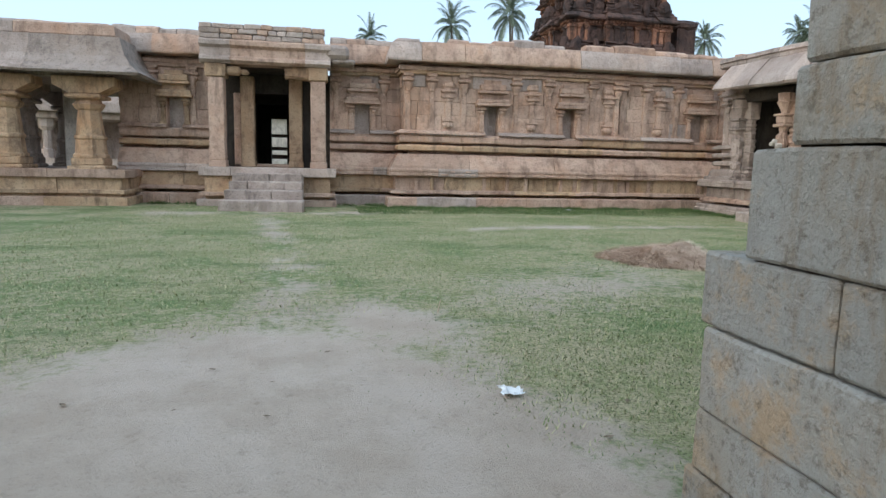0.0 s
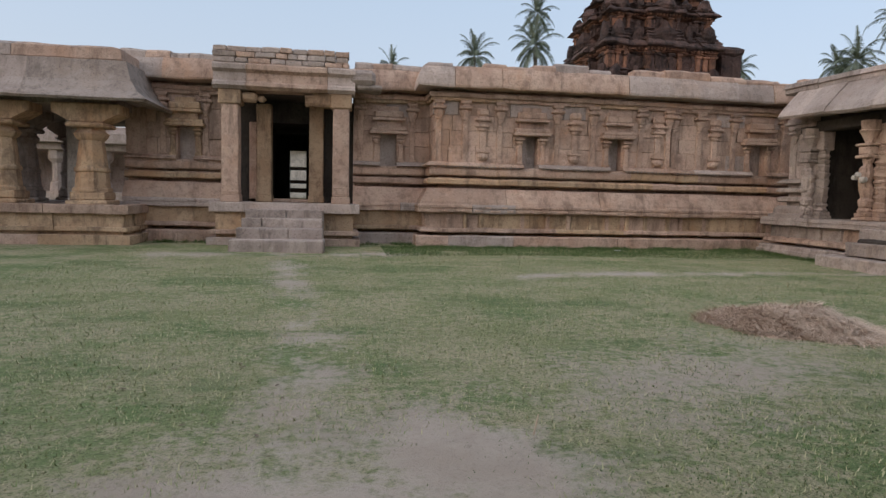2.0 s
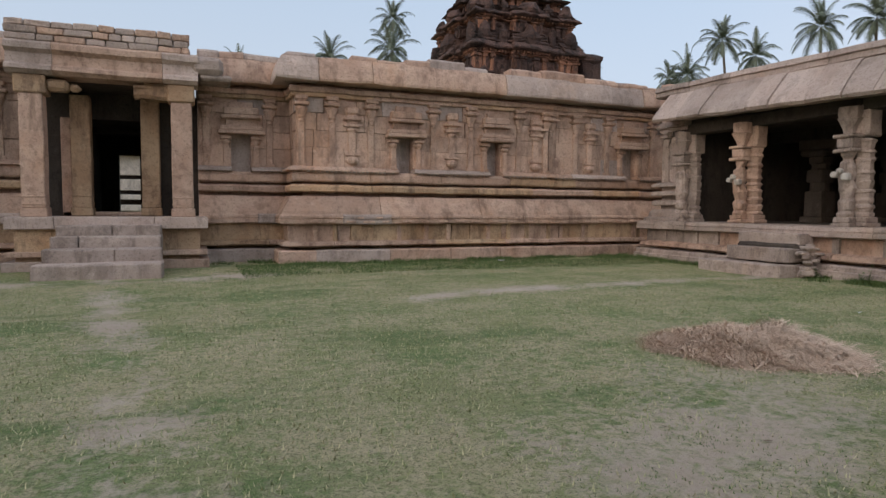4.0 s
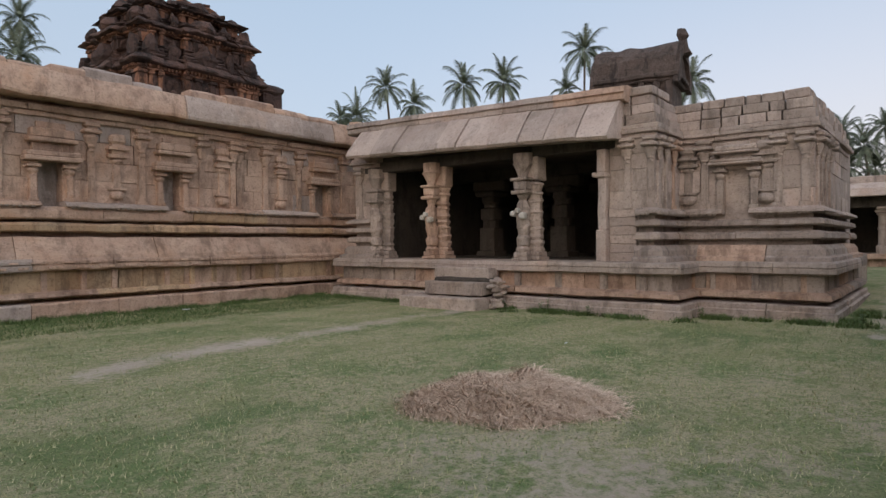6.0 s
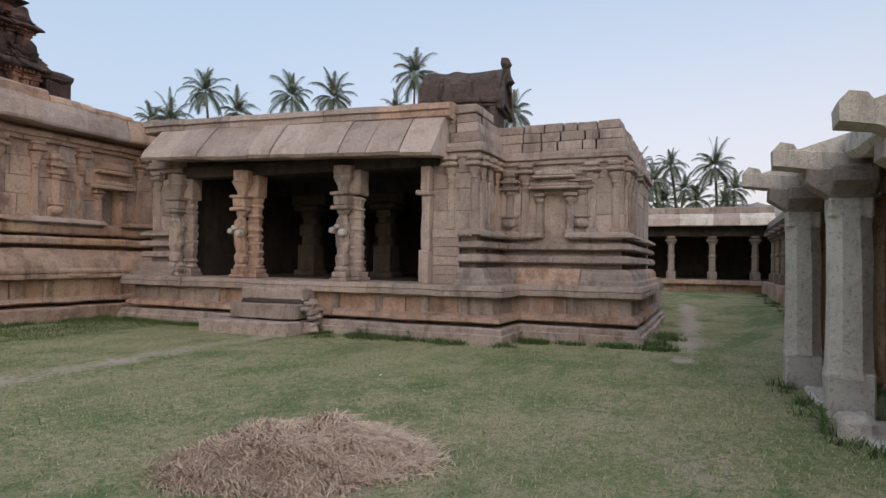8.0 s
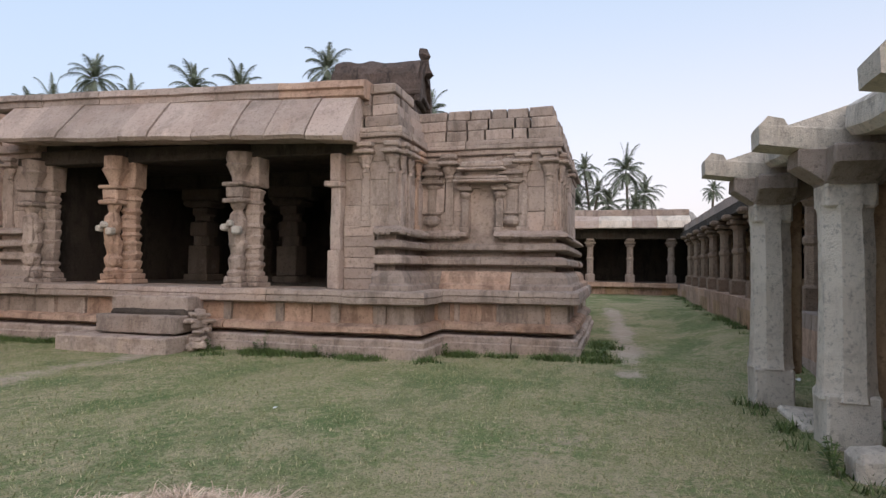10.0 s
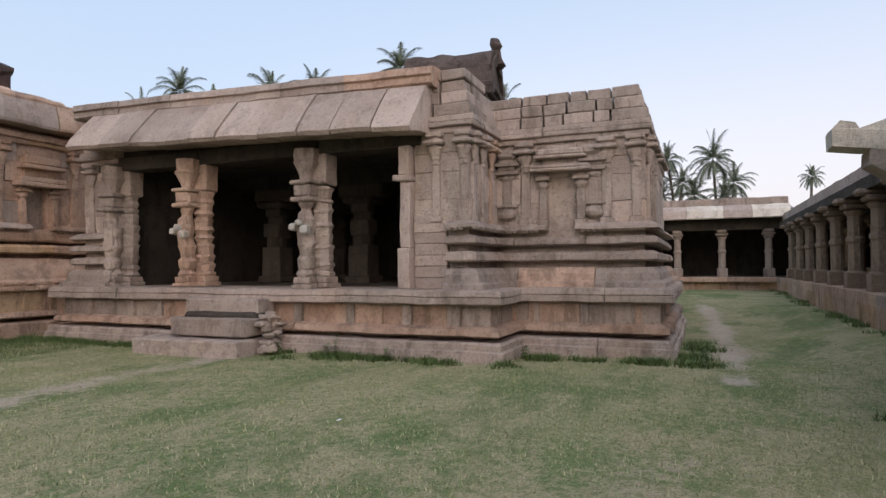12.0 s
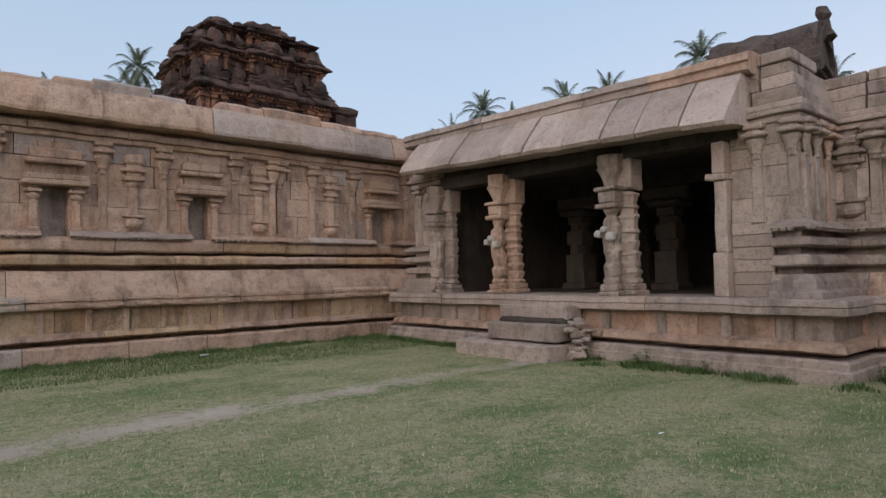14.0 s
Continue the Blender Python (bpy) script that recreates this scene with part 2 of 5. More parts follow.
def sweep(bm, plan, s0, s1, profile, back=-0.4, step=0.22, out=0.0, mat=0):
    """A length of moulding: profile of (offset outward, z) from bottom to top."""
    stops = [s0] + [s for s in plan.s if s0 + 1e-4 < s < s1 - 1e-4] + [s1]
    ss = []
    for a, b in zip(stops, stops[1:]):
        n = max(1, round((b - a) / step))
        ss += [a + (b - a) * k / n for k in range(n)]
    ss.append(s1)
    ring = [(o + out, z) for o, z in profile] + [(back, profile[-1][1]), (back, profile[0][1])]
    loops = []
    for s in ss:
        p, n = plan.at(s)
        loops.append([bm.verts.new((p.x + n.x * o, p.y + n.y * o, z)) for o, z in ring])
    k = len(ring)
    for a, b in zip(loops, loops[1:]):
        for i in range(k):
            bm.faces.new((a[i], a[(i + 1) % k], b[(i + 1) % k], b[i])).material_index = mat
    bm.faces.new(loops[0]).material_index = mat
    bm.faces.new(loops[-1][::-1]).material_index = mat


def course(parent, name, plan, profile, mats, length=1.6, gap=0.014, skip=(), jitter=0.025, amount=0.016, span=None, back=-0.4, rise=0.0):
    """One course of stones along a plan; skip: stretches (s0, s1) left open."""
    lo, hi = span or (0.0, plan.length)
    s = lo
    while s < hi - 0.05:
        e = min(hi, s + length * RNG.uniform(0.65, 1.35))
        if hi - e < length * 0.4:
            e = hi
        for q in plan.s:
            if abs(e - q) < 0.3 and e < hi:
                e = min(hi, q + 0.45)
        for a, b in skip:
            if s < a < e:
                e = a
        hole = [b for a, b in skip if a - 1e-4 <= s < b - 1e-4]
        if hole:
            s = hole[0]
            continue
        bm = bmesh.new()
        sweep(bm, plan, s + gap / 2, e - gap / 2, profile, out=RNG.uniform(-jitter, jitter * 0.6), back=back)
        for v in bm.verts:
            v.co.z += rise * (v.co.y - 10.8)
        rough_up(bm, amount)
        part(name, bm, RNG.choice(mats), parent)
        s = e


def rect(z0, z1, off, c=0.015):
    return [(off - c, z0), (off, z0 + c), (off, z1 - c), (off - c, z1)]


def frame_at(plan, s):
    """Local placing on a wall: u along, v outward, z up."""
    p, n = plan.at(s)
    d = Vector((-n.y, n.x))
    return lambda u, v, z: Vector((p.x + d.x * u + n.x * v, p.y + d.y * u + n.y * v, z))


def wall_box(bm, put, u0, u1, v0, v1, z0, z1, c=0.012):
    t = bmesh.new()
    box(t, u0, u1, v0, v1, z0, z1, c)
    for v in t.verts:
        v.co = put(*v.co)
    join(bm, t)


def wall_turn(bm, put, u, rings, v=0.03, depth=1.0, sides=10):
    t = bmesh.new()
    lathe(t, u, v, rings, sides, 0, sy=depth)
    for q in t.verts:
        q.co = put(*q.co)
    join(bm, t)


def pilaster(parent, plan, s, z0, z1, mats, w=0.23, proud=0.065):
    put = frame_at(plan, s)
    h = z1 - z0
    bm = bmesh.new()
    wall_box(bm, put, -w * 0.55, w * 0.55, -0.05, proud * 0.8, z0, z0 + 0.10)
    wall_box(bm, put, -w * 0.36, w * 0.36, -0.05, proud * 0.6, z0 + 0.10, z0 + h * 0.66)
    wall_turn(bm, put, 0, [(w * 0.34, z0 + h * 0.64), (w * 0.30, z0 + h * 0.68), (w * 0.44, z0 + h * 0.70), (w * 0.40, z0 + h * 0.73), (w * 0.62, z0 + h * 0.79), (w * 0.72, z0 + h * 0.82),
                           (w * 0.56, z0 + h * 0.85), (w * 0.50, z0 + h * 0.86)], 0.04, 0.62)
    wall_box(bm, put, -w * 0.86, w * 0.86, -0.05, proud + 0.13, z0 + h * 0.86, z0 + h * 0.905, 0.02)
    wall_box(bm, put, -w * 0.5, w * 0.5, -0.05, proud + 0.06, z0 + h * 0.905, z0 + h * 0.94)
    wall_box(bm, put, -w * 0.72, w * 0.72, -0.05, proud + 0.10, z0 + h * 0.94, z1, 0.02)
    rough_up(bm, 0.014, 0.009)
    return part("pilaster", bm, RNG.choice(mats), parent)


def pot_column(parent, plan, s, z0, z1, mats):
    """Pot at the foot, flat shaft, small tiered shrine on top, in low relief."""
    put = frame_at(plan, s)
    h = z1 - z0
    bm = bmesh.new()
    wall_turn(bm, put, 0, [(0.07, z0 + 0.08), (0.17, z0 + 0.14), (0.19, z0 + 0.20), (0.16, z0 + 0.27), (0.08, z0 + 0.31), (0.12, z0 + 0.34)], 0.0, 0.85)
    wall_box(bm, put, -0.21, 0.21, -0.05, 0.07, z0 + 0.33, z0 + 0.38)
    wall_box(bm, put, -0.09, 0.09, -0.05, 0.035, z0 + 0.36, z0 + h * 0.54)
    wall_turn(bm, put, 0, [(0.09, z0 + h * 0.54), (0.14, z0 + h * 0.57), (0.15, z0 + h * 0.59), (0.09, z0 + h * 0.62)], 0.0, 0.6)
    wall_box(bm, put, -0.22, 0.22, -0.05, 0.11, z0 + h * 0.62, z0 + h * 0.67)
    wall_box(bm, put, -0.15, 0.15, -0.05, 0.10, z0 + h * 0.67, z0 + h * 0.80)
    wall_box(bm, put, -0.24, 0.24, -0.05, 0.17, z0 + h * 0.72, z0 + h * 0.76)
    wall_box(bm, put, -0.19, 0.19, -0.05, 0.14, z0 + h * 0.80, z0 + h * 0.93, 0.06)
    rough_up(bm, 0.016)
    return tagged(part("pot_pilaster", bm, RNG.choice(mats), parent))


def niche(parent, plan, s, z0, z1, mats, w=0.46, opening=0.47):
    """Frame of a shrine niche: two colonnettes, lintel, tiered crown."""
    put = frame_at(plan, s)
    h = z1 - z0
    zo = z0 + h * opening
    hc, hk = h * opening / 0.47, h * (1 - opening) / 0.53
    for side in (-1, 1):
        bm = bmesh.new()
        u = side * (w / 2 + 0.13)
        wall_box(bm, put, u - 0.10, u + 0.10, -0.05, 0.12, z0, z0 + 0.09)
        wall_box(bm, put, u - 0.07, u + 0.07, -0.05, 0.09, z0 + 0.09, z0 + hc * 0.30)
        wall_turn(bm, put, u, [(0.08, z0 + hc * 0.30), (0.06, z0 + hc * 0.32), (0.115, z0 + hc * 0.35), (0.12, z0 + hc * 0.37), (0.06, z0 + hc * 0.40)], 0.04, 0.8)
        wall_box(bm, put, u - 0.14, u + 0.14, -0.05, 0.15, z0 + hc * 0.40, z0 + hc * 0.435)
        wall_box(bm, put, u - 0.09, u + 0.09, -0.05, 0.10, z0 + hc * 0.435, zo)
        rough_up(bm, 0.010)
        part("colonnette", bm, RNG.choice(mats), parent)
    bm = bmesh.new()
    wall_box(bm, put, -w / 2 - 0.34, w / 2 + 0.34, -0.05, 0.27, zo, zo + hk * 0.055, 0.02)
    wall_box(bm, put, -w / 2 - 0.30, w / 2 + 0.30, -0.05, 0.24, zo + hk * 0.055, zo + hk * 0.115, 0.02)
    wall_box(bm, put, -w / 2 - 0.14, w / 2 + 0.14, -0.05, 0.09, zo + hk * 0.115, zo + hk * 0.22)
    wall_box(bm, put, -w / 2 - 0.26, w / 2 + 0.26, -0.05, 0.26, zo + hk * 0.22, zo + hk * 0.27, 0.02)
    wall_box(bm, put, -w / 2 - 0.20, w / 2 + 0.20, -0.05, 0.22, zo + hk * 0.27, zo + hk * 0.38, 0.03)
    wall_box(bm, put, -w / 2 - 0.06, w / 2 + 0.06, -0.05, 0.08, zo + hk * 0.38, zo + hk * 0.46)
    rough_up(bm, 0.014)
    part("niche_crown", bm, RNG.choice(mats), parent)


def scallops(parent, plan, s0, s1, off, z, mat, pitch=0.12):
    bm = bmesh.new()
    s = s0 + pitch / 2
    while s < s1:
        put = frame_at(plan, s)
        t = bmesh.new()
        bmesh.ops.create_icosphere(t, subdivisions=1, radius=0.055)
        for v in t.verts:
            v.co = put(v.co.x, off - 0.03 + v.co.y * 0.5, z + v.co.z * 0.8)
        join(bm, t)
        s += pitch
    tagged(part("scalloped_edge", bm, mat, parent), kind="stuff")

# ---------------------------------------------------------------- ground
def bare_earth(x, y):
    """How bare the ground is: 1 trodden earth, 0 grass."""
    d = 0.0
    a = math.hypot((x + 0.35) / 1.95, (y - 2.3) / 3.3)
    a += 0.35 * noise.noise(Vector((x * 0.9, y * 0.9, 7.7))) + 0.18 * noise.noise(Vector((x * 2.6, y * 2.6, 1.2)))
    d = max(d, 1.12 - 0.55 * a * abs(a))
    for line, w in (([(-0.4, 4), (-0.25, 7), (-0.5, 10), (-1.1, 14), (-1.6, 17.6)], 0.55),
                    ([(-4.2, 17.0), (-1.6, 17.1), (1.2, 17.6)], 0.8),
                    ([(3.4, 13.3), (4.4, 13.8), (6.2, 13.9), (8.2, 13.9), (9.6, 14.0), (11.6, 14.1)], 0.50),
                    ([(12.2, 6.1), (13.2, 6.1), (15.5, 6.15), (19.7, 6.25), (24, 6.5)], 0.36)):
        for p, q in zip(line, line[1:]):
            vx, vy = q[0] - p[0], q[1] - p[1]
            t = max(0, min(1, ((x - p[0]) * vx + (y - p[1]) * vy) / (vx * vx + vy * vy)))
            r = math.hypot(x - p[0] - t * vx, y - p[1] - t * vy)
            d = max(d, (0.58 if line[0][0] < 0 else 0.65) * math.exp(-(r / w) ** 2) + 0.25 * noise.noise(Vector((x * 1.7, y * 1.7, 9))) * math.exp(-(r / w) ** 2))
    thin = noise.noise(Vector((x * 0.35, y * 0.35, 3.1))) * 0.5
    d = max(d, 0.36 * math.exp(-((x - 4.0) / 3.2) ** 2 - ((y - 6.2) / 1.9) ** 2) + 0.12)
    return max(0.0, min(1.2, d + thin * 0.6))


def height(x, y):
    u = max(0.0, min(1.0, (x - 14.5) / 16.0))
    w = max(0.0, min(1.0, (x - 11.5) / 4.0)) * max(0.0, min(1.0, (5.4 - y) / 1.4))
    bank = max(0.36 * u * u * (3 - 2 * u), 0.30 * w * w * (3 - 2 * w))
    return bank + 0.035 * noise.noise(Vector((x * 0.5, y * 0.5, 0))) + 0.012 * noise.noise(Vector((x * 2.3, y * 2.3, 5)))


def build_ground():
    xs = [-900, -300, -120, -60, -35, -22] + [(-14 + 0.22 * k) for k in range(0, 200)] + [31, 33, 36, 40, 50, 70, 120, 300, 900]
    ys = [-900, -300, -120, -60, -30, -14, -8, -5] + [(-3 + 0.22 * k) for k in range(0, 112)] + [23, 26, 30, 36, 50, 80, 150, 400, 900]
    bm = bmesh.new()
    lay = bm.verts.layers.float.new("bare")
    grid = []
    for y in ys:
        row = []
        for x in xs:
            v = bm.verts.new((x, y, height(x, y)))
            v[lay] = bare_earth(x, y)
            row.append(v)
        grid.append(row)
    for a, b in zip(grid, grid[1:]):
        for k in range(len(xs) - 1):
            bm.faces.new((a[k], a[k + 1], b[k + 1], b[k])).smooth = True
    tagged(part("ground", bm, GROUND), "trodden courtyard lawn of short patchy grass and bare earth", "ground", kind="structure")


build_ground()

# ---------------------------------------------------------------- north wall
WALL_N = thing("wall_north", "long carved temple wall of warm sandy granite with moulded plinth and niches", "wall", kind="structure")
BAY = Plan([(-6.4, 21.6), (-3.6, 21.6)])
BAY_E = Plan([(0.2, 21.6), (2.55, 21.6), (2.55, 20.55), (10.1, 20.55), (10.1, 20.65), (16.2, 20.65)])
PLINTH = [("plinth_stone", [(0.47, -0.15), (0.50, -0.12), (0.50, 0.30), (0.46, 0.34)], [WARM, WARM, PALE], 2.2),
          ("plinth_joint", rect(0.34, 0.45, -0.02, 0.0), [OCHRE], 6.0),
          ("plinth_lip", [(0.38, 0.43), (0.42, 0.46), (0.40, 0.53), (0.30, 0.57)], [OCHRE, WARM], 2.4),
          ("plinth_panel", rect(0.56, 1.01, 0.26, 0.0), [OCHRE, OCHRE, WARM], 1.5),
          ("plinth_slab", [(0.40, 1.0), (0.48, 1.03), (0.48, 1.12), (0.455, 1.13), (0.455, 1.15), (0.48, 1.16), (0.48, 1.22), (0.44, 1.27)], [WARM, WARM, PALE], 1.9),
          ("plinth_slope", [(0.42, 1.27), (0.40, 1.34), (0.30, 1.52), (0.22, 1.64), (0.18, 1.735)], [WARM], 2.6),
          ("plinth_groove", rect(1.73, 1.85, -0.2, 0.0), [WARM], 6.0),
          ("plinth_fillet", [(0.16, 1.84), (0.21, 1.87), (0.21, 1.98), (0.15, 2.04)], [WARM, OCHRE], 2.4),
          ("plinth_groove", rect(2.04, 2.12, -0.2, 0.0), [WARM], 6.0),
          ("plinth_band", [(0.10, 2.11), (0.14, 2.15), (0.14, 2.30), (0.08, 2.39)], [WARM, WARM, OCHRE], 2.0)]
LEDGE = [(0.12, 2.385), (0.24, 2.40), (0.22, 2.45), (0.10, 2.52)]
WALLS = [(2.52, 3.02), (3.02, 3.46), (3.46, 3.92), (3.92, 4.32)]
TOP = [("frieze", rect(4.31, 4.42, 0.10), [WARM, OCHRE], 2.2), ("frieze", rect(4.42, 4.56, 0.17), [WARM], 2.4),
       ("frieze", rect(4.55, 4.70, -0.08, 0.0), [WARM], 6.0),
       ("cornice", [(0.10, 4.66), (0.56, 4.66), (0.58, 4.72), (0.55, 4.90), (0.50, 5.08), (0.42, 5.25)], [WARM, WARM, PALE], 1.7)]


def carved_wall(parent, plan, niches, holes_z=(2.44, 3.42)):
    for name, prof, mats, length in PLINTH + TOP:
        course(parent, name, plan, prof, mats, length, jitter=0.055 if name == "cornice" else 0.03, amount=0.034 if name == "cornice" else 0.024)
    skip = [(s - w / 2, s + w / 2) for s, w in niches]
    course(parent, "ledge", plan, LEDGE, [WARM, WARM, PALE], 2.0, skip=skip)
    for z0, z1 in WALLS:
        hole = skip if z1 < 3.5 else []
        course(parent, "wall_stone", plan, rect(z0 + 0.003, z1 - 0.003, 0.0, 0.008), [WARM, WARM, WARM, WARM, PALE], 0.95, skip=hole, jitter=0.035, gap=0.016)
    for s, w in niches:
        bm = bmesh.new()
        put = frame_at(plan, s)
        wall_box(bm, put, -w / 2 - 0.1, w / 2 + 0.1, -0.75, -0.36, 2.3, 3.6)
        part("niche_back", bm, GREY, parent)


def s_of(plan, x):
    """Length along the plan at which its outer face stands at x."""
    best = None
    for i, (p, q) in enumerate(zip(plan.p, plan.p[1:])):
        if abs(p.y - q.y) < 1e-3 and min(p.x, q.x) - 1e-3 <= x <= max(p.x, q.x) + 1e-3:
            best = plan.s[i] + abs(x - p.x)
    return best


def parapet(parent, plan, z0, off, mats, h=(0.18, 0.32), length=0.9, back=-0.3):
    s = 0.0
    while s < plan.length - 0.1:
        e = min(plan.length, s + length * RNG.uniform(0.6, 1.5))
        bm = bmesh.new()
        top = z0 + RNG.uniform(*h)
        o = off + RNG.uniform(-0.06, 0.05)
        sweep(bm, plan, s + 0.01, e - 0.01, [(o, z0), (o + 0.02, z0 + 0.06), (o, top - 0.07), (o - 0.09, top)], back=back)
        rough_up(bm, 0.035, 0.012)
        part("parapet_stone", bm, RNG.choice(mats), parent)
        s = e


NICHE_X = [(5.54, 0.46), (8.28, 0.40), (13.2, 0.50)]
carved_wall(WALL_N, BAY_E, [(s_of(BAY_E, x), w) for x, w in NICHE_X] + [(s_of(BAY_E, 1.28), 0.50)])
carved_wall(WALL_N, BAY, [(s_of(BAY, -4.71), 0.46)])
for x, w in NICHE_X + [(1.28, 0.50)]:
    niche(WALL_N, BAY_E, s_of(BAY_E, x), 2.50, 4.34, [WARM], w)
niche(WALL_N, BAY, s_of(BAY, -4.71), 2.50, 4.34, [WARM, OCHRE], 0.46)
for x in (0.40, 2.02, 2.70, 3.50, 4.56, 6.36, 7.52, 9.08, 10.0, 10.25, 11.12, 12.32, 14.1):
    pilaster(WALL_N, BAY_E, s_of(BAY_E, x), 2.50, 4.34, [WARM])
for x in (-5.35, -5.9, -4.15):
    pilaster(WALL_N, BAY, s_of(BAY, x), 2.50, 4.34, [WARM])
for x in (4.04, 6.93, 9.66, 11.65):
    pot_column(WALL_N, BAY_E, s_of(BAY_E, x), 2.50, 4.25, [WARM])
for a, b in ((2.8, 5.2), (5.85, 8.0), (8.55, 10.0), (10.3, 12.9), (13.5, 14.4)):
    scallops(WALL_N, BAY_E, s_of(BAY_E, a), s_of(BAY_E, b), 0.22, 2.395, GREY)
bm = bmesh.new()
x = 2.9
while x < 15.6:
    put = frame_at(BAY_E, s_of(BAY_E, x))
    w = RNG.uniform(0.10, 0.17)
    wall_box(bm, put, -w, w, 0.40, 0.497, 1.055, 1.105, 0.006)
    wall_box(bm, put, w + 0.05, w + 0.22, 0.40, 0.495, 1.165, 1.205, 0.006)
    x += RNG.uniform(0.42, 0.62)
rough_up(bm, 0.016)
tagged(part("slab_carving", bm, WARM, WALL_N), kind="stuff")
for x0, x1, step in ((3.0, 15.5, 0.62),):
    x = x0
    while x < x1:
        put = frame_at(BAY_E, s_of(BAY_E, x))
        bm = bmesh.new()
        wall_box(bm, put, -0.06, 0.06, 0.2, 0.31, 0.55, 1.0)
        rough_up(bm, 0.008)
        part("panel_stud", bm, RNG.choice([OCHRE, WARM]), WALL_N)
        x += step * RNG.uniform(0.8, 1.3)
parapet(WALL_N, Plan([(2.4, 21.3), (2.45, 20.45), (10.1, 20.45), (16.2, 20.5)]), 5.22, 0.22, [WARM, WARM, PALE], (0.08, 0.34), 1.0)
for plan in (Plan([(0.2, 21.5), (2.3, 21.5)]), Plan([(-6.4, 21.5), (-3.6, 21.5)])):
    parapet(WALL_N, plan, 5.22, 0.2, [WARM, GREY], (0.2, 0.3), 0.8)
    parapet(WALL_N, plan, 4.70, 0.25, [WARM, GREY], (0.5, 0.52), 0.9)
# core and roof behind the carved face
bm = bmesh.new()
box(bm, 2.9, 16.2, 20.9, 26.0, 0.0, 5.15)
box(bm, 0.2, 3.0, 21.9, 26.0, 0.0, 5.0)
box(bm, -6.4, -3.6, 21.9, 23.4, 0.0, 5.0)
part("wall_core", bm, GREY, WALL_N)

# ---------------------------------------------------------------- entrance porch
def pier(parent, cx, cy, w, z0, z1, mats, name="pillar"):
    """Square pillar with foot, bands and eight-sided middle."""
    h, r = z1 - z0, w / 2
    bm = bmesh.new()
    box(bm, cx - r * 1.12, cx + r * 1.12, cy - r * 1.12, cy + r * 1.12, z0, z0 + 0.20, 0.015, 1)
    box(bm, cx - r, cx + r, cy - r, cy + r, z0 + 0.20, z1, 0.02, 4)
    for k in (0.10, 0.16):
        box(bm, cx - r - 0.012, cx + r + 0.012, cy - r - 0.012, cy + r + 0.012, z0 + h * k, z0 + h * k + 0.035, 0.008)
    rough_up(bm, 0.014, 0.006)
    return part(name, bm, RNG.choice(mats), parent)


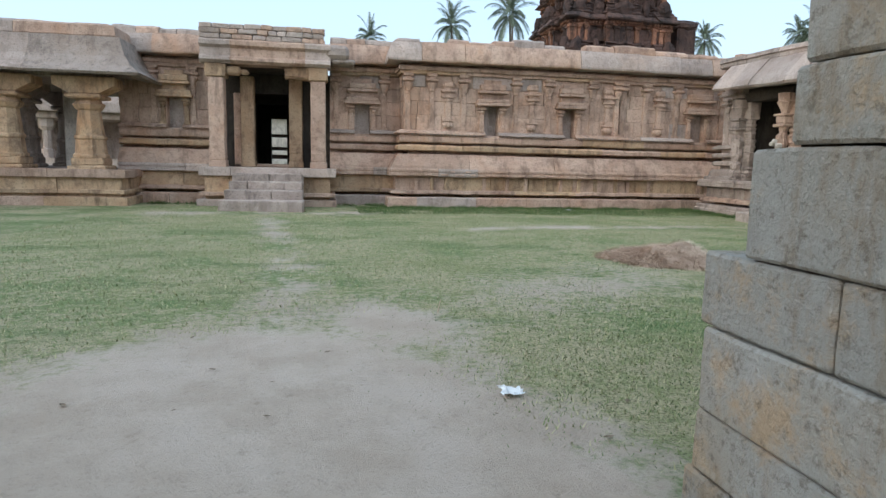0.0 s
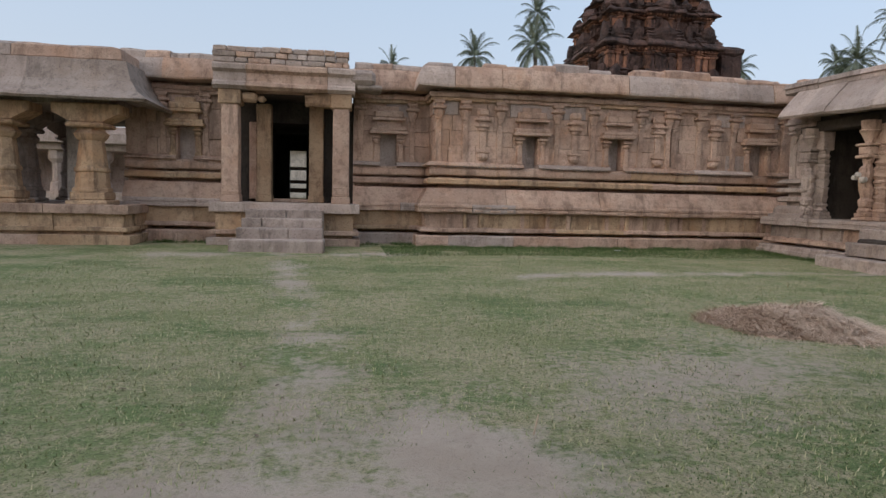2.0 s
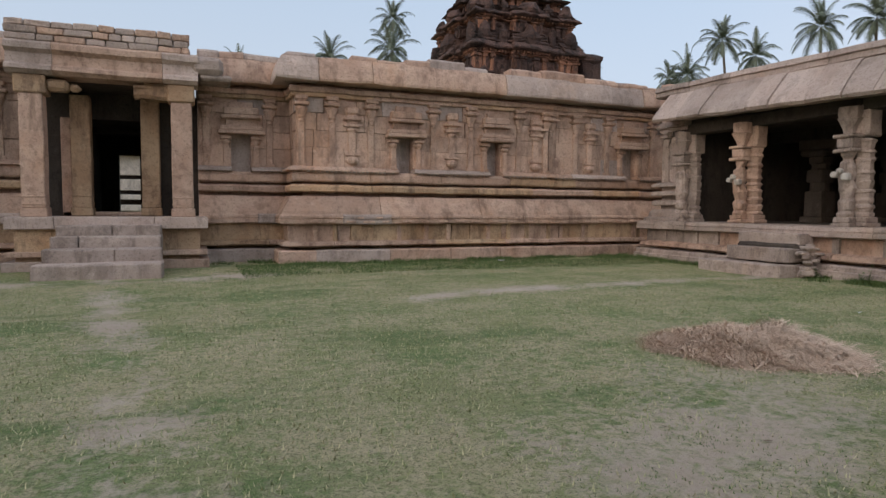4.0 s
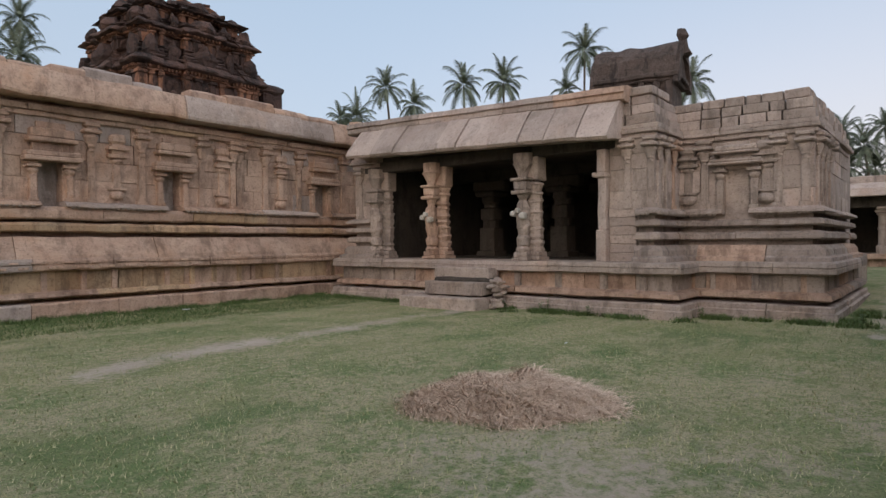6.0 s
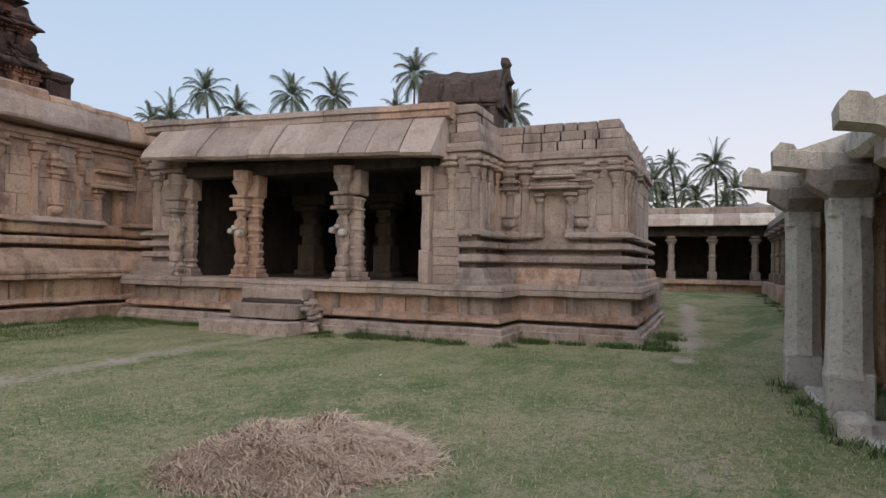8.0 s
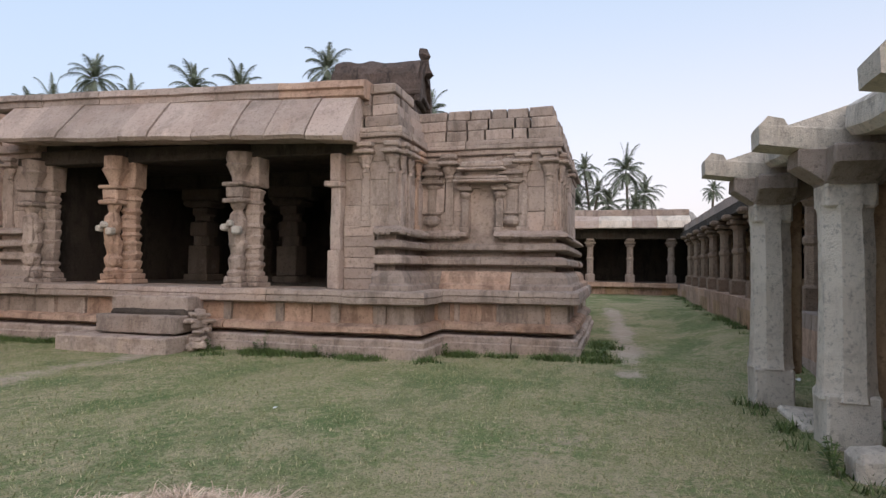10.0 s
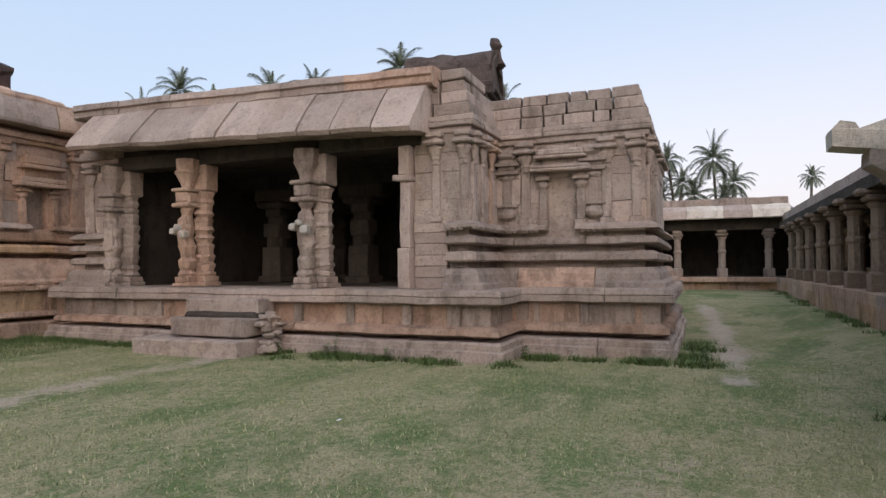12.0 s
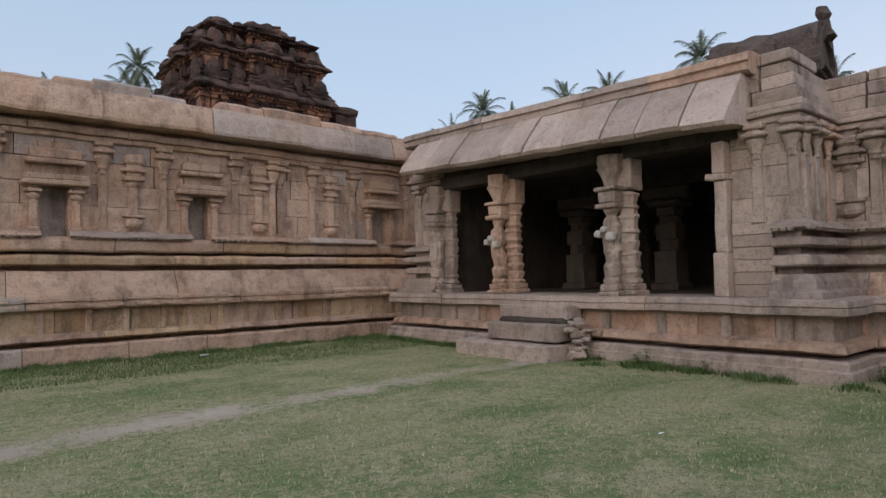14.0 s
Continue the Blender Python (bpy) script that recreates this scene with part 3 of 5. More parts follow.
def build_porch():
    t = thing("entrance_porch", "stone entrance porch with two square pillars and brick-coped flat roof", "porch")
    base = Plan([(-3.28, 21.6), (-3.28, 20.33), (-0.10, 20.33), (-0.10, 21.6)])
    for name, prof, mats, length in (("plinth_stone", rect(-0.1, 0.20, 0.52), [PALE, WARM], 1.6), ("plinth_joint", rect(0.2, 0.30, 0.3, 0), [OCHRE], 9),
                                     ("plinth_lip", rect(0.30, 0.42, 0.46), [WARM], 2), ("plinth_panel", rect(0.42, 0.92, 0.32, 0), [OCHRE], 1.4),
                                     ("plinth_slab", rect(0.92, 1.20, 0.46, 0.02), [PALE, WARM], 2.0)):
        course(t, name, base, prof, mats, length, skip=[], back=0.0)
    bm = bmesh.new()
    box(bm, -3.28, -0.10, 20.33, 22.0, 0.0, 1.19)
    part("porch_floor", bm, PALE, t)
    for x in (-3.19, -0.16):
        pier(t, x, 20.25, 0.46, 1.20, 3.88, [WARM, PALE])
        bm = bmesh.new()
        s = 1 if x < -1 else -1
        box(bm, x - 0.30, x + 0.30, 19.97, 20.6, 3.88, 4.28, 0.03, 1)
        box(bm, x + s * 0.28, x + s * 0.72, 20.08, 20.5, 3.98, 4.24, 0.07, 1)
        box(bm, x + s * 0.70, x + s * 0.95, 20.14, 20.44, 4.0, 4.16, 0.07, 1)
        rough_up(bm, 0.02)
        part("bracket", bm, OCHRE, t)
        pier(t, x + s * 0.75, 21.55, 0.42, 1.20, 4.1, [WARM, OCHRE])
    for k, (x0, x1) in enumerate(((-3.62, -2.75), (-2.74, -0.55), (-0.54, 0.22))):
        bm = bmesh.new()
        pl = Plan([(x0, 20.25), (x1, 20.25)])
        sweep(bm, pl, 0, pl.length, [(0.30, 4.28), (0.42, 4.36), (0.40, 4.44), (0.30, 4.5), (0.28, 4.72), (0.40, 4.80), (0.40, 4.92), (0.33, 4.98)], back=-0.35)
        rough_up(bm, 0.015)
        part("lintel", bm, [PALE, WARM, PALE][k], t)
    bm = bmesh.new()
    box(bm, 0.05, 0.78, 19.9, 21.0, 4.56, 4.97, 0.11, 3)
    rough_up(bm, 0.04)
    part("eave_slab", bm, PALE, t)
    bm = bmesh.new()
    box(bm, 0.25, 0.98, 20.0, 20.9, 4.44, 4.58, 0.05, 2)
    rough_up(bm, 0.03)
    part("eave_slab", bm, GREY, t)
    # roof underside coloured dark for the shade beneath it
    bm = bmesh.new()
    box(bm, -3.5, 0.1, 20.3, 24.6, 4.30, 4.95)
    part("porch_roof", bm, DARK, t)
    # coping of rough bricks
    for row in range(3):
        z = 4.98 + row * 0.155
        x = -3.62
        while x < 0.02:
            w = RNG.uniform(0.25, 0.62)
            x1 = min(x + w, 0.06)
            bm = bmesh.new()
            box(bm, x + 0.008, x1 - 0.008, 19.92 + RNG.uniform(-.02, .03), 20.6, z + 0.006, z + 0.147, 0.02, 1)
            rough_up(bm, 0.03, 0.02)
            part("coping_stone", bm, RNG.choice([WARM, PALE, GREY]), t)
            x = x1
    # doorway wall and the passage behind it, their darkness painted as stone colour
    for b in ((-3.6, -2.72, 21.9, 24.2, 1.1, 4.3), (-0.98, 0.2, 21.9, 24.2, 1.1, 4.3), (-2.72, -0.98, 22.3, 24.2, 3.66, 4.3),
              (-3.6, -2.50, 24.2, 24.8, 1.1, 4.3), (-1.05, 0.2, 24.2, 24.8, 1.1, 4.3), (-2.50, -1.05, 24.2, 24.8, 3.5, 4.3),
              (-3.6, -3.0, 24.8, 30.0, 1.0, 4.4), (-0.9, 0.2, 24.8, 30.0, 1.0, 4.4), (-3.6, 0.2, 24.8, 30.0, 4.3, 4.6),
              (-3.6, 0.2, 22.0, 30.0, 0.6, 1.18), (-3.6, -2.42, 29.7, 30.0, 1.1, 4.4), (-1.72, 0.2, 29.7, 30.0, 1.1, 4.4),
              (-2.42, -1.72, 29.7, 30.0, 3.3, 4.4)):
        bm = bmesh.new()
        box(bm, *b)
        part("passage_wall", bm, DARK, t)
    for x0, x1 in ((-2.92, -2.70), (-1.0, -0.78)):
        bm = bmesh.new()
        box(bm, x0, x1, 21.72, 22.0, 1.19, 3.6, 0.02)
        part("door_jamb", bm, WARM, t)
    bm = bmesh.new()
    box(bm, -2.92, -0.78, 21.72, 22.0, 1.19, 1.30, 0.02)
    part("door_sill", bm, WARM, t)
    # steps
    st = thing("stone_steps", "four worn grey granite steps leading up to the porch", "steps")
    tops = [0.30, 0.56, 0.80, 1.02]
    fronts = [17.75, 18.35, 18.9, 19.4]
    for k in range(4):
        cuts = [(-2.85, -0.55), (-2.78, -1.45, -0.58), (-2.72, -2.2, -0.6), (-2.7, -1.6, -0.62)][k]
        for a, b in zip(cuts, cuts[1:]):
            bm = bmesh.new()
            box(bm, a + 0.005, b - 0.005, fronts[k] + RNG.uniform(-.02, .02), (fronts + [20.0])[k + 1] + 0.3, (0 if k == 0 else tops[k - 1] - 0.05) - 0.1, tops[k], 0.025, 2)
            rough_up(bm, 0.02, 0.008)
            part("step", bm, RNG.choice([GREY, PALE]), st)


build_porch()


# ---------------------------------------------------------------- west pavilion
def build_pavilion():
    t = thing("pavilion", "open stone pavilion with heavy curved eave and stout ochre pillars", "pavilion")
    base = Plan([(-16.0, 19.95), (-6.15, 19.95), (-6.15, 26.0)])
    for name, prof, mats, length in (("plinth_stone", rect(-0.1, 0.25, 0.5), [WARM, OCHRE], 2.2), ("plinth_joint", rect(0.25, 0.34, 0.3, 0), [OCHRE], 9),
                                     ("plinth_lip", rect(0.34, 0.46, 0.44), [OCHRE], 2), ("plinth_panel", rect(0.46, 0.80, 0.34, 0), [OCHRE], 1.8),
                                     ("plinth_slab", rect(0.80, 1.05, 0.46, 0.02), [WARM, OCHRE], 2.2)):
        course(t, name, base, prof, mats, length, back=0.0)
    bm = bmesh.new()
    box(bm, -16.0, -6.15, 19.95, 26.0, 0.0, 1.04)
    part("pavilion_floor", bm, PALE, t)
    for x, y in ((-6.78, 20.15), (-8.98, 20.15), (-11.6, 20.15), (-9.4, 22.4), (-10.8, 22.4), (-6.8, 25.4), (-9.4, 25.4), (-12, 25.4)):
        bm = bmesh.new()
        front = y < 21
        r = 0.40 if front else 0.30
        box(bm, x - r * 1.3, x + r * 1.3, y - r * 1.3, y + r * 1.3, 1.04, 1.16, 0.03, 1)
        box(bm, x - r * 1.1, x + r * 1.1, y - r * 1.1, y + r * 1.1, 1.16, 1.38, 0.03, 1)
        lathe(bm, x, y, [(r * 1.22, 1.38), (r * 1.22, 1.46), (r * 1.08, 1.5), (r * 1.0, 1.9), (r * 1.1, 1.93), (r * 1.1, 2.0), (r * 0.96, 2.05), (r * 0.76, 2.75), (r * 0.92, 2.8), (r * 1.1, 2.92), (r * 0.86, 3.0), (r * 0.84, 3.08)], 8)
        box(bm, x - r * 1.2, x + r * 1.2, y - r * 1.2, y + r * 1.2, 3.08, 3.2, 0.04, 1)
        c = bmesh.new()
        box(c, x - r * 2.1, x + r * 2.1, y - r * 1.0, y + r * 1.0, 3.2, 3.7, 0.03, 1)
        for v in c.verts:
            if v.co.z < 3.3:
                v.co.x = x + (v.co.x - x) * 0.5
        join(bm, c)
        rough_up(bm, 0.02, 0.01)
        part("pillar", bm, OCHRE if front else GREY, t)
    bm = bmesh.new()
    box(bm, -8.3, -7.75, 22.3, 22.8, 1.04, 3.7, 0.03, 3)
    rough_up(bm, 0.03)
    part("prop_slab", bm, COOL, t, "plain upright slab propping the ceiling")
    bm = bmesh.new()
    box(bm, -16, -6.2, 19.9, 26.0, 3.68, 4.7)
    part("pavilion_ceiling", bm, GREY, t)
    eave = Plan([(-16.0, 20.3), (-6.4, 20.3), (-6.4, 26.0)])
    s = 0.0
    while s < eave.length - 0.1:
        e = min(eave.length, s + RNG.uniform(1.6, 2.4))
        if abs(e - eave.s[1]) < 0.8:
            e = eave.s[1] + 1.0
        bm = bmesh.new()
        sweep(bm, eave, s + .004, e - .004, [(0.5, 3.86), (1.30, 3.70), (1.36, 3.76), (1.06, 3.98), (0.86, 4.25), (0.76, 4.55), (0.70, 4.80)], back=0.3)
        rough_up(bm, 0.02)
        part("eave_slab", bm, RNG.choice([PALE, PALE, GREY]), t)
        s = e
    top = Plan([(-16.0, 20.35), (-6.5, 20.35), (-6.5, 26.0)])
    course(t, "roof_slab", top, [(0.62, 4.78), (0.66, 4.84), (0.62, 5.12), (0.35, 5.22)], [PALE, WARM], 1.8, amount=0.025, back=-0.5)
    # broken ceiling stones seen through the pavilion, and the far court beyond it
    b2 = thing("far_gallery", "distant pale stone gallery beyond the pavilion", "gallery")
    bm = bmesh.new()
    box(bm, -30, -8, 33.0, 36.0, 0, 1.3)
    part("plinth", bm, PALE, b2)
    for k in range(10):
        bm = bmesh.new()
        lathe(bm, -28 + k * 2.1, 33.6, [(0.3, 1.3), (0.3, 1.7), (0.2, 1.75), (0.2, 2.6), (0.36, 2.8), (0.36, 3.2)], 8)
        part("pillar", bm, PALE, b2)
    for z0, z1, y in ((3.2, 3.5, 33.1), (3.5, 4.0, 32.7), (4.0, 4.3, 33.0)):
        bm = bmesh.new()
        box(bm, -30, -8, y, 36.0, z0, z1, 0.03)
        part("roof_slab", bm, PALE, b2)
    bm = bmesh.new()
    box(bm, -30, -8, 35.7, 36.2, 1.2, 3.4)
    part("rear_wall", bm, GREY, b2)
    b3 = thing("rear_shrine", "pale stone shrine seen through the dark doorway", "shrine")
    # set-back courses are coloured dark to imitate shade between the mouldings
    for z0, z1, y in ((0, 1.2, 38.4), (1.2, 1.5, 38.0), (1.5, 1.75, 38.7), (1.75, 2.0, 38.1), (2.0, 2.2, 38.7), (2.2, 2.75, 38.3), (2.75, 2.95, 38.8), (2.95, 3.9, 38.4), (3.9, 4.3, 37.9)):
        bm = bmesh.new()
        box(bm, -7, 3, y, 41.0, z0, z1, 0.02)
        part("wall", bm, COOL if y < 38.5 else DARK, b3)


build_pavilion()


# ---------------------------------------------------------------- pillared hall on the east side
def figure_pillar(parent, cx, cy, z0, z1, mat, front=True):
    """Composite pillar: carved shaft behind, colonnette with a rearing bracket figure in front."""
    h = z1 - z0
    bx, by = cx + 0.16, cy - 0.05
    bm = bmesh.new()
    box(bm, bx - 0.23, bx + 0.22, by - 0.23, by + 0.23, z0, z0 + 0.09, 0.015, 2)
    box(bm, bx - 0.20, bx + 0.19, by - 0.20, by + 0.20, z0 + 0.09, z0 + 0.21, 0.02, 2)
    rings = []
    rr = random.Random(int(cy * 100))
    z = z0 + 0.21
    while z < z0 + h * 0.80:
        base = 0.20 - 0.016 * (z - z0)
        rings += [(base, z), (base + rr.uniform(0.01, 0.04), z + 0.03), (base + rr.uniform(0.0, 0.03), z + 0.07), (base - rr.uniform(0.01, 0.035), z + 0.10)]
        z += rr.uniform(0.12, 0.24)
    lathe(bm, bx, by, rings, 8)
    box(bm, bx - 0.19, bx + 0.19, by - 0.19, by + 0.19, z0 + h * 0.80, z1 + 0.2, 0.03, 2)
    rough_up(bm, 0.03, 0.022)
    pil = part("carved_pillar", bm, mat, parent)
    fx, fy = cx - 0.12, cy + 0.12
    bm = bmesh.new()
    box(bm, fx - 0.19, fx + 0.18, fy - 0.21, fy + 0.21, z0, z0 + 0.08, 0.015, 1)
    box(bm, fx - 0.16, fx + 0.18, fy - 0.18, fy + 0.18, z0 + 0.08, z0 + 0.20, 0.02, 2)
    lathe(bm, fx, fy, [(0.17, z0 + 0.20), (0.19, z0 + 0.26), (0.14, z0 + 0.33), (0.17, z0 + 0.42), (0.185, z0 + 0.52), (0.13, z0 + 0.60), (0.15, z0 + h * 0.30), (0.185, z0 + h * 0.34),
                       (0.14, z0 + h * 0.38), (0.12, z0 + h * 0.42), (0.165, z0 + h * 0.47), (0.175, z0 + h * 0.52), (0.12, z0 + h * 0.57), (0.10, z0 + h * 0.60), (0.15, z0 + h * 0.63), (0.16, z0 + h * 0.66)], 9, 10)
    box(bm, fx - 0.18, fx + 0.10, fy - 0.11, fy + 0.11, z0 + h * 0.33, z0 + h * 0.58, 0.05, 2)
    box(bm, fx - 0.17, fx + 0.05, fy - 0.16, fy + 0.0, z0 + h * 0.14, z0 + h * 0.24, 0.05, 2)
    rough_up(bm, 0.04, 0.03)
    part("carved_figure", bm, mat, pil)
    if front:
        for dy, dz, w in ((0.13, 0.44, 0.06), (-0.12, 0.41, 0.07), (0.02, 0.47, 0.055)):
            bm = bmesh.new()
            box(bm, fx - 0.30, fx - 0.12, fy + dy - w, fy + dy + w, z0 + h * dz, z0 + h * dz + 2.1 * w, 0.03, 2)
            rough_up(bm, 0.02, 0.02)
            part("figure_paw", bm, CHALK, pil, "chalky pale worn paw of the carved figure")
    bm = bmesh.new()
    box(bm, fx - 0.22, fx + 0.2, fy - 0.22, fy + 0.22, z0 + h * 0.66, z0 + h * 0.695, 0.02, 1)
    box(bm, fx - 0.17, fx + 0.2, fy - 0.18, fy + 0.18, z0 + h * 0.695, z0 + h * 0.79, 0.03, 2)
    box(bm, fx - 0.22, fx + 0.2, fy - 0.23, fy + 0.23, z0 + h * 0.79, z0 + h * 0.82, 0.02, 1)
    lathe(bm, fx, fy, [(0.11, z0 + h * 0.82), (0.14, z0 + h * 0.87), (0.22, z0 + h * 0.93), (0.26, z0 + h * 0.955), (0.22, z0 + h * 0.97), (0.24, z1), (0.24, z1 + 0.15)], 8)
    rough_up(bm, 0.025, 0.018)
    part("capital", bm, mat, pil)
    return pil


HALL_Z = 1.12
PLAT = Plan([(24.0, 19.0), (13.1, 19.0), (13.1, 9.86), (14.35, 9.86), (14.35, 7.42), (24.0, 7.42)])
UPPER = Plan([(24.0, 19.0), (13.1, 19.0), (13.1, 17.95)])
UPPER_S = Plan([(13.1, 11.05), (13.1, 10.05), (14.62, 10.05), (14.62, 7.4), (24.0, 7.4)])


def build_hall():
    t = thing("pillared_hall", "grey-brown granite temple hall with open pillared front and sloping stone eave", "temple hall")
    for name, prof, mats, length in (
            ("plinth_stone", [(0.48, -0.15), (0.52, -0.1), (0.52, 0.16), (0.47, 0.18), (0.47, 0.27), (0.43, 0.30)], [GREY, PALE], 2.3),
            ("plinth_joint", rect(0.30, 0.38, 0.02, 0), [OCHRE], 9),
            ("plinth_lip", [(0.36, 0.37), (0.42, 0.40), (0.40, 0.49), (0.28, 0.54)], [GREY, WARM], 2.2),
            ("plinth_panel", rect(0.53, 0.89, 0.24, 0), [WARM, WARM, GREY], 1.3),
            ("plinth_slab", [(0.38, 0.87), (0.47, 0.90), (0.47, 0.99), (0.45, 1.0), (0.47, 1.02), (0.45, 1.10), (0.40, 1.12)], [GREY, PALE], 2.2)):
        course(t, name, PLAT, prof, mats, length, span=(4.0, PLAT.length - 4))
    bm = bmesh.new()
    box(bm, 13.1, 24, 9.86, 19.0, 0.0, HALL_Z - 0.004)
    box(bm, 14.35, 24, 7.3, 9.9, 0.0, HALL_Z - 0.006)
    part("hall_floor", bm, GREY, t)
    # added dark sheet just above the floor, painting the shade inside the hall
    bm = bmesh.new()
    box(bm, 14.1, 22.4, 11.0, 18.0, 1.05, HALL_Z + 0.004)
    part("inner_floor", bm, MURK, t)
    for k in range(9):
        put = frame_at(PLAT, PLAT.s[1] + 0.6 + k * 1.02 + RNG.uniform(-.2, .2))
        bm = bmesh.new()
        wall_box(bm, put, -0.08, 0.08, 0.1, 0.30, 0.52, 0.89)
        part("panel_stud", bm, GREY, t)
    for k in range(6):
        put = frame_at(PLAT, PLAT.s[3] + 0.25 + k * 0.42)
        bm = bmesh.new()
        wall_box(bm, put, -0.05, 0.05, 0.1, 0.29, 0.52, 0.89)
        part("panel_stud", bm, RNG.choice([GREY, WARM]), t)
    for plan, niches in ((UPPER, []), (UPPER_S, [(UPPER_S.s[2] + 1.22, 0.5)])):
        span = (5.0, plan.length) if plan is UPPER else (0.0, plan.length - 4)
        lower = (("slope", [(0.34, 1.12), (0.33, 1.20), (0.24, 1.24), (0.22, 1.36), (0.14, 1.46)], [GREY, WARM], 1.7),
                 ("groove", rect(1.46, 1.58, -0.02, 0), [GREY], 9), ("fillet", [(0.14, 1.57), (0.19, 1.60), (0.18, 1.69), (0.12, 1.74)], [GREY], 1.8),
                 ("groove", rect(1.73, 1.86, -0.02, 0), [GREY], 9), ("fillet", [(0.14, 1.85), (0.20, 1.88), (0.19, 1.96), (0.12, 2.0)], [GREY], 1.6),
                 ("groove", rect(2.0, 2.12, 0.0, 0), [GREY], 9))
        cut = [(0, 0.62)] if plan is UPPER_S else []
        for name, prof, mats, length in lower:
            course(t, name, plan, prof, mats, length, span=span, skip=cut)
        sk = [(s - w / 2, s + w / 2) for s, w in niches]
        course(t, "ledge", plan, [(0.10, 2.10), (0.22, 2.13), (0.20, 2.18), (0.08, 2.25)], [GREY, PALE], 1.8, span=span, skip=cut + sk)
        if cut:
            for k in range(6):
                bm = bmesh.new()
                box(bm, 13.08, 13.6, 10.45, 11.05, 1.12 + k * 0.19, 1.305 + k * 0.19, 0.012)
                rough_up(bm, 0.012)
                part("wall_stone", bm, RNG.choice([GREY, PALE]), t)
        for k, (z0, z1) in enumerate(((2.25, 2.62), (2.62, 3.08), (3.08, 3.40), (3.40, 3.72))):
            course(t, "wall_stone", plan, rect(z0 + .003, z1 - .003, 0.0, 0.006), [GREY, GREY, GREY, PALE], 1.15, span=span, skip=sk if k < 2 else [], jitter=0.018)
        for z0, z1, off in ((3.72, 3.82, 0.06), (3.82, 3.90, 0.13), (3.90, 4.0, 0.09)):
            course(t, "frieze", plan, rect(z0, z1, off), [GREY, PALE], 1.5, span=span)
        for row, (z0, z1) in enumerate(((4.0, 4.22), (4.22, 4.44), (4.44, 4.65))):
            course(t, "coping_stone", plan, rect(z0 + .008, z1 - .008, 0.02 - row * 0.06, 0.02), [GREY, GREY, PALE], 0.42, gap=0.04, span=span, jitter=0.03, amount=0.02)
        for s, w in niches:
            niche(t, plan, s, 2.22, 3.74, [GREY], w - 0.08, 0.62)
            bm = bmesh.new()
            wall_box(bm, frame_at(plan, s), -w / 2 - 0.05, w / 2 + 0.05, -0.5, -0.08, 2.0, 3.15)
            part("niche_back", bm, GREY, t)
    course(t, "coping_stone", Plan([(13.1, 11.0), (13.1, 10.05), (14.3, 10.05)]), rect(4.655, 4.83, -0.1, 0.02), [GREY, PALE], 0.45, gap=0.02, amount=0.02)
    for s in (0.42, 0.92):
        pilaster(t, UPPER_S, s, 2.24, 3.74, [GREY], 0.2, 0.06)
    for s in (0.16, 0.60, 1.06):
        pilaster(t, UPPER_S, UPPER_S.s[1] + s, 2.24, 3.74, [GREY, WARM], 0.17, 0.07)
    for s in (0.55, 2.0, 2.5):
        pilaster(t, UPPER_S, UPPER_S.s[2] + s, 2.24, 3.74, [GREY], 0.22, 0.08)
    for s in (0.25, 0.7, 1.3, 2.0):
        pilaster(t, UPPER_S, UPPER_S.s[3] + s, 2.24, 3.74, [GREY], 0.2, 0.08)
    for s in (0.20, 1.78):
        pot_column(t, UPPER_S, UPPER_S.s[2] + s, 2.24, 3.74, [GREY])
    pilaster(t, UPPER, UPPER.length - 0.8, 2.24, 3.74, [GREY], 0.2, 0.06)
    scallops(t, UPPER_S, 0.65, UPPER_S.s[2] + 0.85, 0.20, 2.12, GREY, 0.1)
    scallops(t, UPPER_S, UPPER_S.s[2] + 1.55, UPPER_S.s[3] + 2.0, 0.20, 2.12, GREY, 0.1)
    # side walls, back wall, ceiling; the hall's shade is put into their stone colour
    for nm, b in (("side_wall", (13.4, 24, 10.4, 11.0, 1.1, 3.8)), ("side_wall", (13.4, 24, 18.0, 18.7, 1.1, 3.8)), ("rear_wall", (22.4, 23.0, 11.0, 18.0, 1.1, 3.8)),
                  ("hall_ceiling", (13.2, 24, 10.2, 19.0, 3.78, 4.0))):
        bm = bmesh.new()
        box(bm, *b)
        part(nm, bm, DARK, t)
    for nm, b in (("hall_roof", (13.3, 24, 10.3, 19.0, 4.0, 4.5)), ("wing_core", (15.0, 24, 7.75, 10.4, 0.6, 4.42))):
        bm = bmesh.new()
        box(bm, *b)
        part(nm, bm, GREY, t)
    # pillars of the open front
    for y in (15.85, 13.05):
        figure_pillar(t, 13.12, y, HALL_Z, 3.5, [WARM, GREY][y < 14])
    figure_pillar(t, 13.16, 17.95, HALL_Z, 3.5, GREY, False)
    bm = bmesh.new()
    box(bm, 12.88, 13.5, 11.06, 11.28, HALL_Z, HALL_Z + 0.7, 0.02, 2)
    box(bm, 12.93, 13.5, 11.06, 11.25, HALL_Z + 0.7, 2.95, 0.02, 2)
    box(bm, 12.86, 13.5, 11.04, 11.36, 2.95, 3.05, 0.02, 1)
    box(bm, 12.90, 13.5, 11.06, 11.27, 3.05, 3.55, 0.02, 1)
    rough_up(bm, 0.03, 0.012)
    part("half_pillar", bm, PALE, t)
